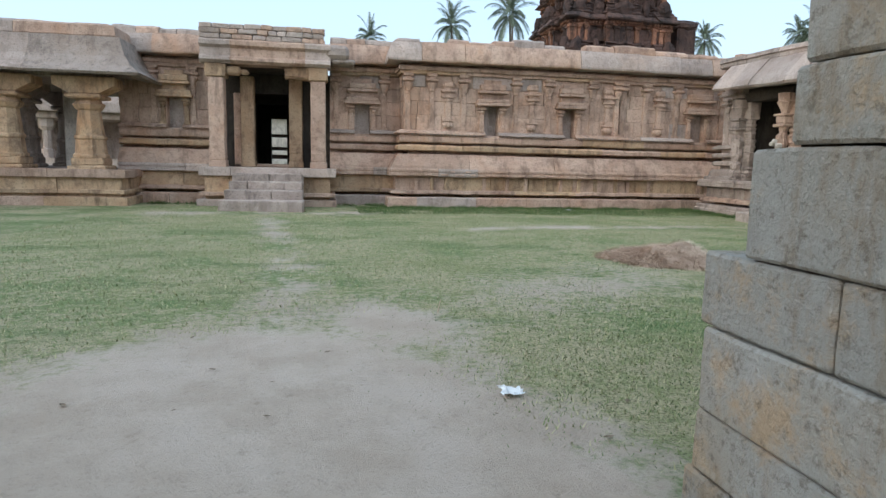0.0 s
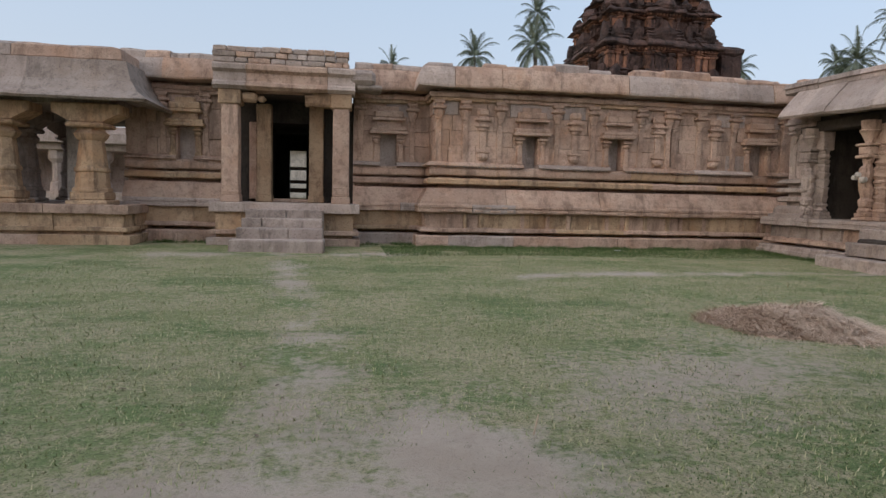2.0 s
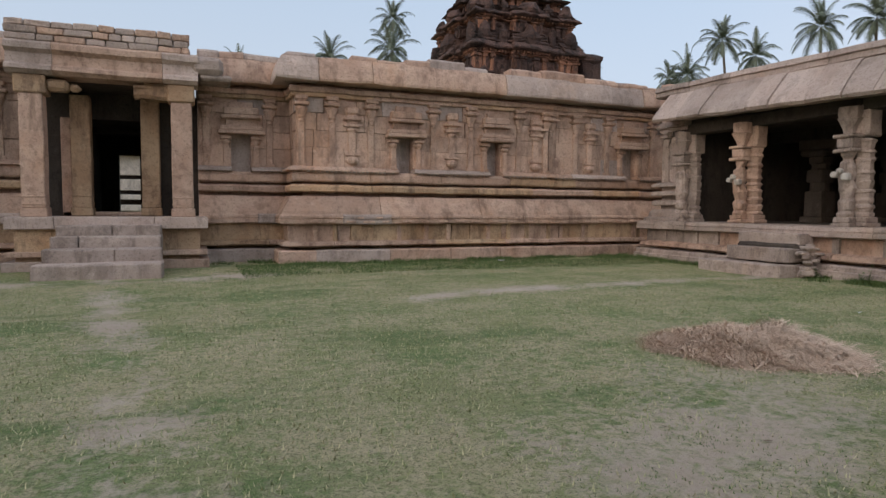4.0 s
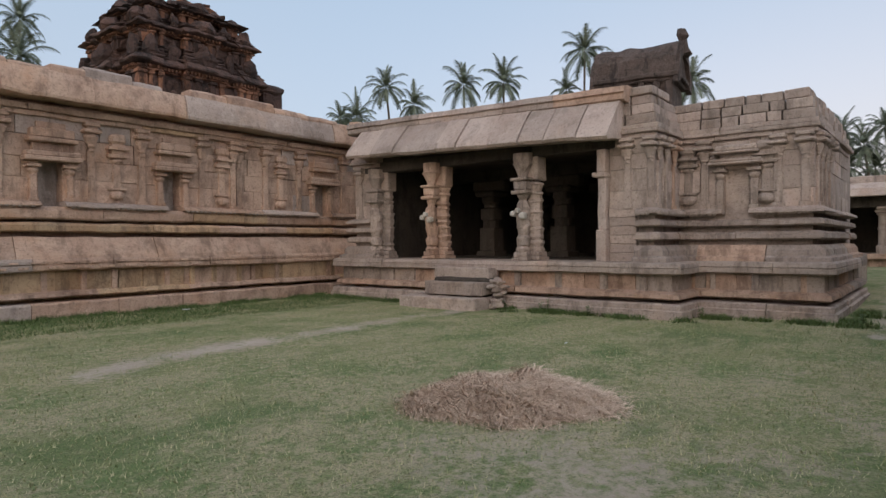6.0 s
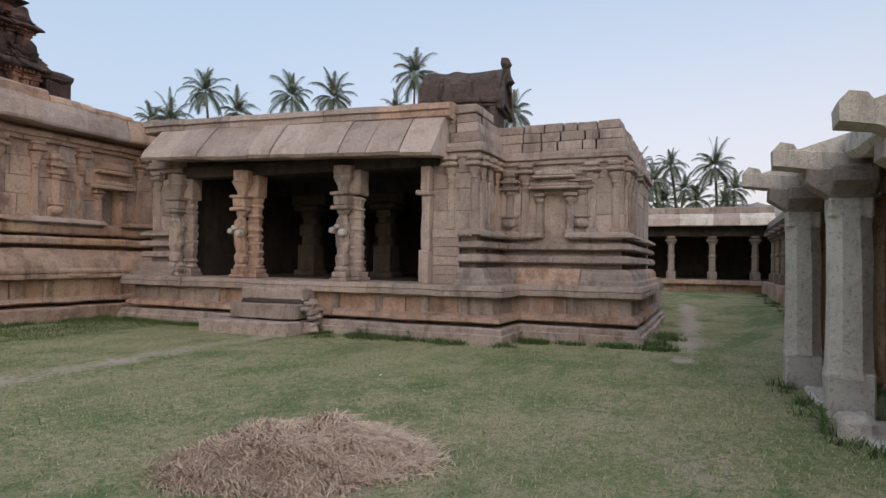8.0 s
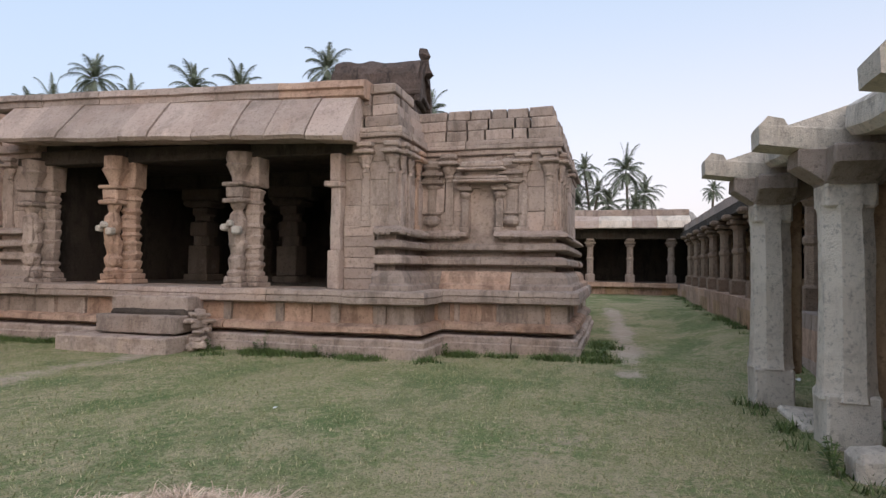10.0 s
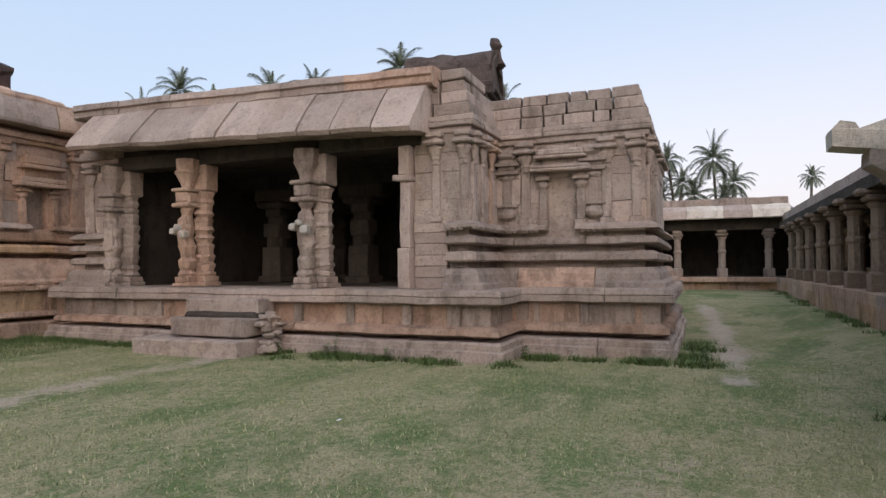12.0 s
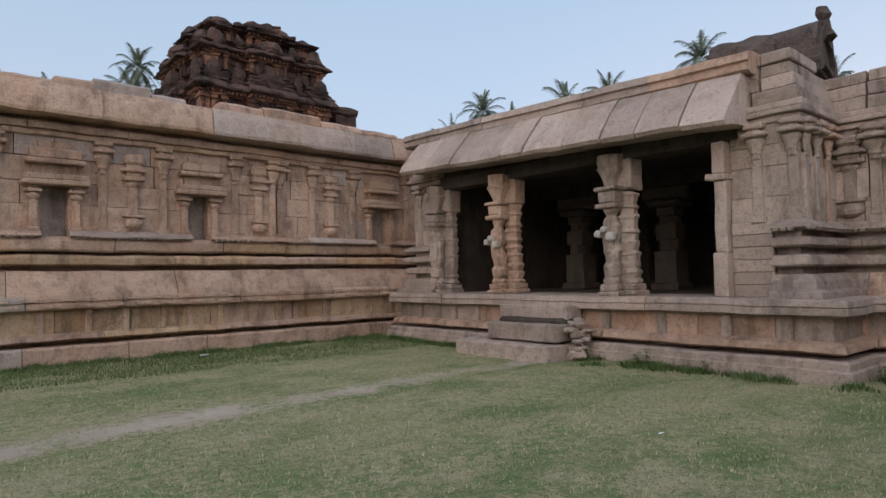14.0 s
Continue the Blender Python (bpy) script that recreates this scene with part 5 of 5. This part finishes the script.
def build_gate_tower():
    """Dark brick gatehouse top: wall with shade-dark niche blocks, eave, barrel vault with horned gable ends."""
    t = thing("gate_tower", "dark weathered brick tower with barrel ridge and horned gable ends", "tower")
    at = Matrix.Translation((25.4, 15.1, 0)) @ Matrix.Rotation(radians(8), 4, "Z")

    def put(bm, mat, nm, wear=0.06, lab=""):
        for v in bm.verts:
            v.co += noise.noise_vector(v.co * 2.0) * wear + noise.noise_vector(v.co * 6.0) * wear * 0.5
            v.co = at @ v.co
        return part(nm, bm, mat, t, lab)

    hx, hy = 1.2, 1.5
    for z0, z1, g, m in ((-0.1, 5.4, 0.0, GREY), (5.4, 5.7, 0.15, GATEBRICK), (5.7, 6.3, -0.02, GATEBRICK), (6.3, 6.5, 0.16, GATEBRICK), (6.5, 7.75, -0.12, GATEBRICK), (7.72, 7.86, 0.06, GATEBRICK), (7.84, 8.02, 0.2, GATEBRICK)):
        bm = bmesh.new()
        box(bm, -hx - g, hx + g, -hy - g, hy + g, z0, z1, 0.03, 5)
        put(bm, m, "brick_course", 0.05 if z0 > 5 else 0.0)
    for y, w in ((-1.32, 0.14), (-0.86, 0.12), (-0.28, 0.10), (0.28, 0.12), (0.86, 0.12), (1.3, 0.16)):
        bm = bmesh.new()
        box(bm, -hx - 0.06, -hx + 0.3, y - w, y + w, 6.5, 7.72, 0.03, 2)
        put(bm, GATEBRICK, "tower_pilaster")
    # solid blocks whose dark colour stands for the shade of niche hollows
    for y in (-0.62, 0.62):
        bm = bmesh.new()
        box(bm, -hx + 0.02, -hx + 0.14, y - 0.2, y + 0.2, 6.75, 7.5, 0.02, 1)
        put(bm, DARK, "niche", 0.0, "shade-dark block in place of a hollow niche")
    rows = []
    bm = bmesh.new()
    for k in range(15):
        y = -1.6 + 3.2 * k / 14
        sag = 0.08 * (abs(k - 7) / 7.0) ** 2 + 0.08 * (k / 14.0)
        rows.append([bm.verts.new((1.28 * math.cos(q), y, 8.0 + (1.3 + sag) * max(0.0, math.sin(q)) ** 0.55)) for q in [math.pi * j / 12 for j in range(13)]])
    for p, q in zip(rows, rows[1:]):
        for j in range(12):
            bm.faces.new((p[j], p[j + 1], q[j + 1], q[j]))
    bm.faces.new(rows[0])
    bm.faces.new(rows[-1][::-1])
    put(bm, GATEBRICK, "barrel_roof", 0.09)
    for sgn, tall in ((-1, 0.8), (1, 0.3)):
        bm = bmesh.new()
        inner, outer = [], []
        for yy in (sgn * 1.54, sgn * 1.72):
            for lst, rad in ((inner, 0.95), (outer, 1.36)):
                lst.append([bm.verts.new((rad * math.cos(q) * (1.0 - 0.18 * math.sin(q)), yy, 7.95 + rad * math.sin(q))) for q in [math.pi * (j - 1) / 12 for j in range(15)]])
        for j in range(14):
            for p, q in ((inner[0], outer[0]), (outer[0], outer[1]), (outer[1], inner[1]), (inner[1], inner[0])):
                bm.faces.new((p[j], p[j + 1], q[j + 1], q[j]))
        for j in (0, 14):
            bm.faces.new((inner[0][j], outer[0][j], outer[1][j], inner[1][j]))
        put(bm, GATEBRICK, "gable_arch", 0.07)
        bm = bmesh.new()
        lathe(bm, 0, sgn * 1.6, [(0.42, 8.9), (0.26, 9.2), (0.18, 9.1 + tall * 0.5), (0.27, 9.1 + tall * 0.72), (0.14, 9.1 + tall)], 7)
        put(bm, GATEBRICK, "ridge_horn", 0.10)


build_gate_tower()


# ---------------------------------------------------------------- coconut palms beyond the walls
def palm_meshes(seed):
    rng = random.Random(seed)
    verts, faces = [], []
    n_f = 28
    for k in range(n_f):
        az = 2 * math.pi * (k * 0.382 + rng.uniform(-0.03, 0.03))
        up = 1.42 - 2.0 * (k / (n_f - 1)) ** 1.1 + rng.uniform(-0.18, 0.18)
        L = rng.uniform(2.5, 4.0)
        pos = Vector((0, 0, 0))
        d = Vector((math.cos(az) * math.cos(up), math.sin(az) * math.cos(up), math.sin(up)))
        side = Vector((-math.sin(az), math.cos(az), 0))
        steps = 16
        for i in range(steps):
            q = pos + d * (L / steps)
            d = (d + Vector((0, 0, -0.06 - 0.13 * i / steps))).normalized()
            base = len(verts)
            verts += [tuple(pos + side * 0.03), tuple(pos - side * 0.03), tuple(q)]
            faces.append((base, base + 1, base + 2))
            if i >= 2:
                ll = 0.75 * math.sin(math.pi * (0.14 + 0.82 * i / steps)) + 0.1
                for sgn in (-1, 1):
                    for j in (0.0, 0.25, 0.5, 0.75):
                        a = pos.lerp(q, j)
                        tip = a + side * sgn * ll * 0.75 + d * ll * 0.5 + Vector((0, 0, -ll * rng.uniform(0.2, 0.55)))
                        base = len(verts)
                        verts += [tuple(a), tuple(a + d * 0.06), tuple(tip)]
                        faces.append((base, base + 1, base + 2))
            pos = q
    me = bpy.data.meshes.new("crown")
    me.from_pydata(verts, [], faces)
    me.materials.append(FROND)
    return me


CROWNS = [palm_meshes(k) for k in range(4)]


def palm(x, y, top, k, lean=(0.0, 0.0), size=1.0):
    t = thing("coconut_palm", "tall coconut palm with drooping grey-green fronds behind the walls", "palm tree", "palms", at=(x, y, 0))
    bm = bmesh.new()
    loops = []
    for i in range(11):
        u = i / 10
        c = Vector((lean[0] * (u * u - 1), lean[1] * (u * u - 1), top * u))
        r = 0.17 * (1 - 0.45 * u) + (0.08 if i == 0 else 0)
        loops.append([bm.verts.new((c.x + r * math.cos(math.pi * j / 4), c.y + r * math.sin(math.pi * j / 4), c.z)) for j in range(8)])
    for a, b in zip(loops, loops[1:]):
        for j in range(8):
            bm.faces.new((a[j], a[(j + 1) % 8], b[(j + 1) % 8], b[j]))
    part("trunk", bm, BARK, t)
    c = new("crown", CROWNS[k % 4])
    c.parent, c.location = t, (0, 0, top)
    c.rotation_euler = (0, 0, k * 1.3)
    c.scale = (size * 0.72, size * 0.72, size * 0.76)
    return t


PALMS = [(43.7, 47.1, 17.2, 1.0), (45.5, 45.1, 15.6, 0.9), (48.5, 41.4, 17.4, 1.1), (50.7, 38.3, 17.6, 1.1), (54.4, 31.7, 20.2, 1.15), (53.6, 33.2, 16.6, 0.8),
         (57.8, 23.0, 16.4, 1.15), (40.6, 50.1, 14.2, 0.75), (61.9, 9.2, 10.8, 0.75), (62.0, 5.5, 10.6, 1.0), (62.0, 8.0, 8.7, 0.7), (61.8, 10.6, 9.4, 0.9),
         (62.0, 3.9, 8.5, 0.8), (4.0, 61.2, 13.2, 0.85), (11.6, 60.2, 14.6, 1.0), (16.9, 58.9, 15.6, 1.15), (32.6, 51.7, 12.8, 0.8), (39.4, 46.6, 13.0, 1.0),
         (18.8, 64.6, 20.2, 0.9), (64.0, 12.4, 10.6, 1.0), (62.8, -2.0, 8.8, 0.5), (52.0, 36.5, 13.6, 0.8), (62.5, 7.0, 7.6, 0.8), (63.0, 9.9, 7.6, 0.9), (61.0, 4.7, 7.2, 0.7), (62.0, 11.8, 7.8, 0.9)]
for k, (x, y, top, size) in enumerate(PALMS):
    palm(x, y, top - (0.9 if 40 < x < 60 else 0.2), k, (RNG.uniform(-1.2, 1.2), RNG.uniform(-1.2, 1.2)), size)

h = thing("rocky_hill", "pale boulder hill on the skyline behind the colonnade", "hill", kind="structure")
for k in range(26):
    bm = bmesh.new()
    bmesh.ops.create_icosphere(bm, subdivisions=3, radius=1.0)
    c = Vector((118 + RNG.uniform(-6, 6), -6 + k * 1.5 + RNG.uniform(-2, 2), RNG.uniform(0, 4) + 6.5 * math.exp(-((k - 4) / 4.0) ** 2)))
    s = RNG.uniform(2.0, 4.4)
    for v in bm.verts:
        v.co = Vector((v.co.x * s * 1.2, v.co.y * s * 1.3, v.co.z * s)) + c + noise.noise_vector(v.co * 1.7 + c) * s * 0.4
    part("boulder", bm, ROCK, h)


# ---------------------------------------------------------------- hay heap, litter, weeds
HAY = (5.42, 8.66)


def hay_height(x, y):
    """Surface of the heap above the ground, and how far out the spot lies (1 at the edge)."""
    u, v = x - HAY[0], y - HAY[1]
    c, d = (u * 0.78 + v * 0.63) / 0.8, (-u * 0.63 + v * 0.78) / 0.92
    q = math.hypot(c, d) / (1.0 + 0.22 * noise.noise(Vector((c * 1.4, d * 1.4, 2))))
    if q >= 1:
        return -0.01, q
    lump = 0.12 * noise.noise(Vector((x * 2.2, y * 2.2, 1))) + 0.16 * noise.noise(Vector((x * 4.6, y * 4.6, 4)))
    return max(0.0, 0.20 * (1 - q ** 1.5) + (1 - q * 0.8) * lump), q


def build_hay():
    t = thing("hay_heap", "low heap of dry reddish straw raked together on the lawn", "hay heap")
    bm = bmesh.new()
    rows = []
    for i in range(26):
        row = []
        for j in range(72):
            a = 2 * math.pi * j / 72
            x, y = HAY[0] + 1.3 * i / 25 * math.cos(a), HAY[1] + 1.3 * i / 25 * math.sin(a)
            row.append(bm.verts.new((x, y, hay_height(x, y)[0] - 0.05)))
        rows.append(row)
    for a, b in zip(rows, rows[1:]):
        for j in range(72):
            bm.faces.new((a[j], a[(j + 1) % 72], b[(j + 1) % 72], b[j]))
    bmesh.ops.remove_doubles(bm, verts=bm.verts[:], dist=1e-4)
    part("straw_mound", bm, THATCH, t)
    rng = np.random.default_rng(3)
    verts, faces = [], []
    tufts = 0
    while tufts < 1500:
        rr, a = 1.25 * rng.random() ** 0.5, rng.random() * 2 * math.pi
        x, y = HAY[0] + rr * math.cos(a), HAY[1] + rr * math.sin(a)
        z, q = hay_height(x, y)
        if q > 1.12 or (q > 1 and rng.random() < 0.6):
            continue
        tufts += 1
        az, el = rng.random() * 6.283, rng.normal(0.02, 0.16)
        for j in range(30 if q < 1 else 10):
            b, e = az + rng.normal(0, 0.5), el + rng.normal(0, 0.14)
            ln = rng.uniform(0.07, 0.24)
            o = np.array([x + rng.normal(0, 0.05), y + rng.normal(0, 0.05), max(z, 0.0) + rng.random() * 0.04 - 0.02])
            d = np.array([math.cos(b) * math.cos(e), math.sin(b) * math.cos(e), math.sin(e)]) * ln
            w = np.array([-math.sin(b), math.cos(b), 0.3]) * 0.0026
            mid = o + d * 0.55 + np.array([0, 0, ln * 0.12])
            tip = o + d - np.array([0, 0, ln * 0.10])
            k = len(verts)
            verts += [tuple(o - w), tuple(o + w), tuple(mid + w), tuple(mid - w), tuple(tip)]
            faces += [(k, k + 1, k + 2, k + 3), (k + 3, k + 2, k + 4)]
    me = bpy.data.meshes.new("loose_straw")
    me.from_pydata(verts, [], faces)
    me.materials.append(STRAW)
    o = new("loose_straw", me)
    o.parent = t
    tagged(o, kind="stuff")


build_hay()


def scatter(name, label, pts, rng, hmin, hmax, wid, lean, mat, category="grass"):
    n = len(pts)
    az = rng.random(n) * 2 * np.pi
    H = rng.uniform(hmin, hmax, n)
    p = np.column_stack([pts, [height(x, y) - 0.004 for x, y in pts]])
    tip = p + np.stack([np.cos(az) * lean * H, np.sin(az) * lean * H, H], 1) * 1.0
    w = np.stack([-np.sin(az), np.cos(az), np.zeros(n)], 1) * (wid * rng.uniform(0.6, 1.3, n))[:, None]
    v = np.stack([p - w, p + w, tip], 1).reshape(-1, 3)
    me = bpy.data.meshes.new(name)
    me.from_pydata(v.tolist(), [], np.arange(3 * n).reshape(-1, 3).tolist())
    me.materials.append(mat)
    return tagged(new(name, me), label, category, kind="stuff")


def build_grass():
    rng = np.random.default_rng(11)
    out = []
    while len(out) < 190000:
        u = rng.random(3)
        x, y = -5.5 + u[0] * 19.5, 1.6 + u[1] ** 1.25 * 18.0
        b = bare_earth(x, y) + 0.8 * noise.noise(Vector((x * 1.1, y * 1.1, 0))) * 0.6
        if b < 0.30 + 0.4 * u[2] and not (x > 12.4 and y > 8.9):
            out.append((x, y))
    scatter("lawn_grass", "short dry green lawn grass", np.array(out), rng, 0.012, 0.042, 0.0045, 0.9, BLADE)
    band = []
    while len(band) < 26000:
        u = rng.random(3)
        x, y = 1.0 + u[0] * 11.3, 19.9 - 2.6 * u[1] ** 1.5
        if noise.noise(Vector((x * 0.8, y * 0.8, 4))) > -0.15 - 0.3 * u[2]:
            band.append((x, y))
    scatter("wall_grass", "rank dark green grass in the strip before the wall", np.array(band), rng, 0.03, 0.09, 0.005, 0.8, WEED)
    tuft = []
    strips = [((2.2, 19.9), (12.5, 19.9), 420, 0.14), ((12.5, 9.2), (12.4, 13.3), 220, 0.14), ((12.4, 16.0), (12.4, 19.3), 120, 0.12), ((13.35, 6.6), (16, 6.6), 120, 0.18), ((12.3, 12.1), (12.35, 12.3), 30, 0.1), ((13.4, 9.1), (13.4, 6.8), 110, 0.08),
              ((-5.5, 20.6), (-3.9, 20.6), 60, 0.2), ((0.6, 20.7), (1.9, 20.7), 60, 0.2), ((5.0, 3.75), (34, 3.75), 260, 0.12), ((7.2, 4.3), (10.9, 4.9), 26, 0.15),
              ((11.5, 13.3), (12.2, 13.2), 40, 0.15), ((13.4, 6.6), (13.4, 9.2), 30, 0.08)]
    for (x0, y0), (x1, y1), n, sp in strips:
        for k in range(n):
            u = rng.random()
            cx, cy = x0 + (x1 - x0) * u + rng.normal(0, sp), y0 + (y1 - y0) * u + rng.normal(0, sp)
            if noise.noise(Vector((cx * 1.4, cy * 1.4, 2))) < -0.05:
                continue
            for j in range(22):
                tuft.append((cx + rng.normal(0, 0.06), cy + rng.normal(0, 0.06)))
    scatter("wall_weeds", "green weeds and rank grass along the foot of the walls", np.array(tuft), rng, 0.04, 0.13, 0.008, 0.8, WEED, "weeds")
    dark = []
    for cx, cy, r, n in ((3.02, 6.92, 0.07, 70), (-1.09, 6.24, 0.1, 60), (3.64, 7.49, 0.06, 30), (1.53, 5.26, 0.08, 40), (4.2, 9.5, 0.05, 25), (1.95, 4.9, 0.08, 30), (10.2, 11.6, 0.7, 1400),
                         (2.0, 10.2, 0.35, 160), (1.3, 10.0, 0.3, 120), (2.9, 5.2, 1.0, 6000), (2.2, 3.6, 0.6, 3000), (-3.2, 2.6, 0.5, 900), (1.8, 8.4, 0.5, 900)):
        for k in range(n):
            dark.append((cx + rng.normal(0, r), cy + rng.normal(0, r)))
    scatter("weed_tufts", "small dark green weed tufts in the lawn", np.array(dark), rng, 0.006, 0.022, 0.005, 0.9, WEED, "weeds")


build_grass()

for nm, x, y, s, lab in (("crumpled_paper", 1.29, 3.37, 0.075, "crumpled white paper scrap lying on the bare earth"), ("paper_scrap", 7.98, 19.4, 0.09, "white paper scrap in the grass by the wall"),
                         ("paper_scrap", 8.6, 9.75, 0.028, "small pale scrap on the lawn"), ("paper_scrap", 12.3, 3.95, 0.06, "small pale scrap on the lawn")):
    bm = bmesh.new()
    bmesh.ops.create_grid(bm, x_segments=6, y_segments=6, size=s)
    for v in bm.verts:
        v.co = Vector((v.co.x, v.co.y * 0.7, 0.035 + height(x, y))) + noise.noise_vector(v.co * 22 + Vector((x, y, 0))) * s * 0.45 + Vector((x, y, 0))
    tagged(part(nm, bm, LITTER), lab, "litter")
bm = bmesh.new()
lathe(bm, 0, 0, [(0.006, 0.0), (0.005, 0.07), (0.003, 0.14)], 5)
for v in bm.verts:
    v.co += Vector((1.19 + v.co.z * 0.2, 5.55, 0))
tagged(part("twig", bm, STRAW), "pale dry twig sticking up from the lawn", "twig")


rng_leaf = random.Random(5)
for k in range(46):
    x, y = rng_leaf.uniform(-2.6, 3.4), rng_leaf.uniform(2.4, 7.5)
    if k < 4:
        x, y = ((-0.62, 4.05), (-0.2, 3.75), (0.15, 4.4), (-1.0, 5.9))[k]
    size = rng_leaf.uniform(0.014, 0.032)
    turn = rng_leaf.uniform(0, 6.28)
    bm = bmesh.new()
    spine = []
    for i in range(6):
        u = i / 5
        wd = size * 0.45 * math.sin(math.pi * (0.08 + 0.88 * u))
        lift = 0.008 + size * 0.35 * abs(u - 0.5)
        spine.append([bm.verts.new((size * (2 * u - 1), sgn * wd, lift + abs(sgn) * wd * 0.4)) for sgn in (-1, 0, 1)])
    for p_, q_ in zip(spine, spine[1:]):
        for i in (0, 1):
            bm.faces.new((p_[i], p_[i + 1], q_[i + 1], q_[i]))
    for v in bm.verts:
        c, d = math.cos(turn), math.sin(turn)
        v.co = Vector((x + v.co.x * c - v.co.y * d, y + v.co.x * d + v.co.y * c, height(x, y) + v.co.z))
    tagged(part("dry_leaf", bm, DEADLEAF), "curled dry brown leaf lying on the trodden earth", "leaf", "fallen leaves")


def weed_plant(x, y, h, seed):
    """A small leafy wall weed: a few stems with alternating oval leaves."""
    t = thing("weed_plant", "small leafy green weed growing at the foot of the stone plinth", "plant", "wall weeds", at=(x, y, 0))
    rng = random.Random(seed)
    for s in range(5):
        bm = bmesh.new()
        az, lean = rng.uniform(0, 6.28), rng.uniform(0.1, 0.5)
        top = h * rng.uniform(0.6, 1.0)
        pts = [Vector((math.cos(az) * lean * top * u * u, math.sin(az) * lean * top * u * u, top * u)) for u in (0, 0.33, 0.66, 1.0)]
        for a, b in zip(pts, pts[1:]):
            w = Vector((0.004, 0.004, 0))
            q = [bm.verts.new(c) for c in (a - w, a + w, b + w * 0.7, b - w * 0.7)]
            bm.faces.new(q)
        for k in range(12):
            u = rng.uniform(0.2, 1.0)
            c = pts[0].lerp(pts[3], u)
            la, ll = rng.uniform(0, 6.28), rng.uniform(0.03, 0.075)
            d = Vector((math.cos(la), math.sin(la), rng.uniform(-0.3, 0.5))) * ll
            n = Vector((-math.sin(la), math.cos(la), 0)) * ll * 0.32
            q = [bm.verts.new(v) for v in (c, c + d * 0.5 + n, c + d, c + d * 0.5 - n)]
            bm.faces.new(q)
        part("stem", bm, WEED, t)


for k, (x, y, hh) in enumerate(((12.32, 12.15, 0.42), (12.4, 12.35, 0.3), (12.3, 13.25, 0.3), (12.25, 16.1, 0.28), (13.3, 9.2, 0.3), (13.55, 6.5, 0.35), (8.1, 4.75, 0.3), (8.35, 4.7, 0.25), (12.4, 11.2, 0.22), (14.1, 6.55, 0.3))):
    weed_plant(x, y, hh, 40 + k)
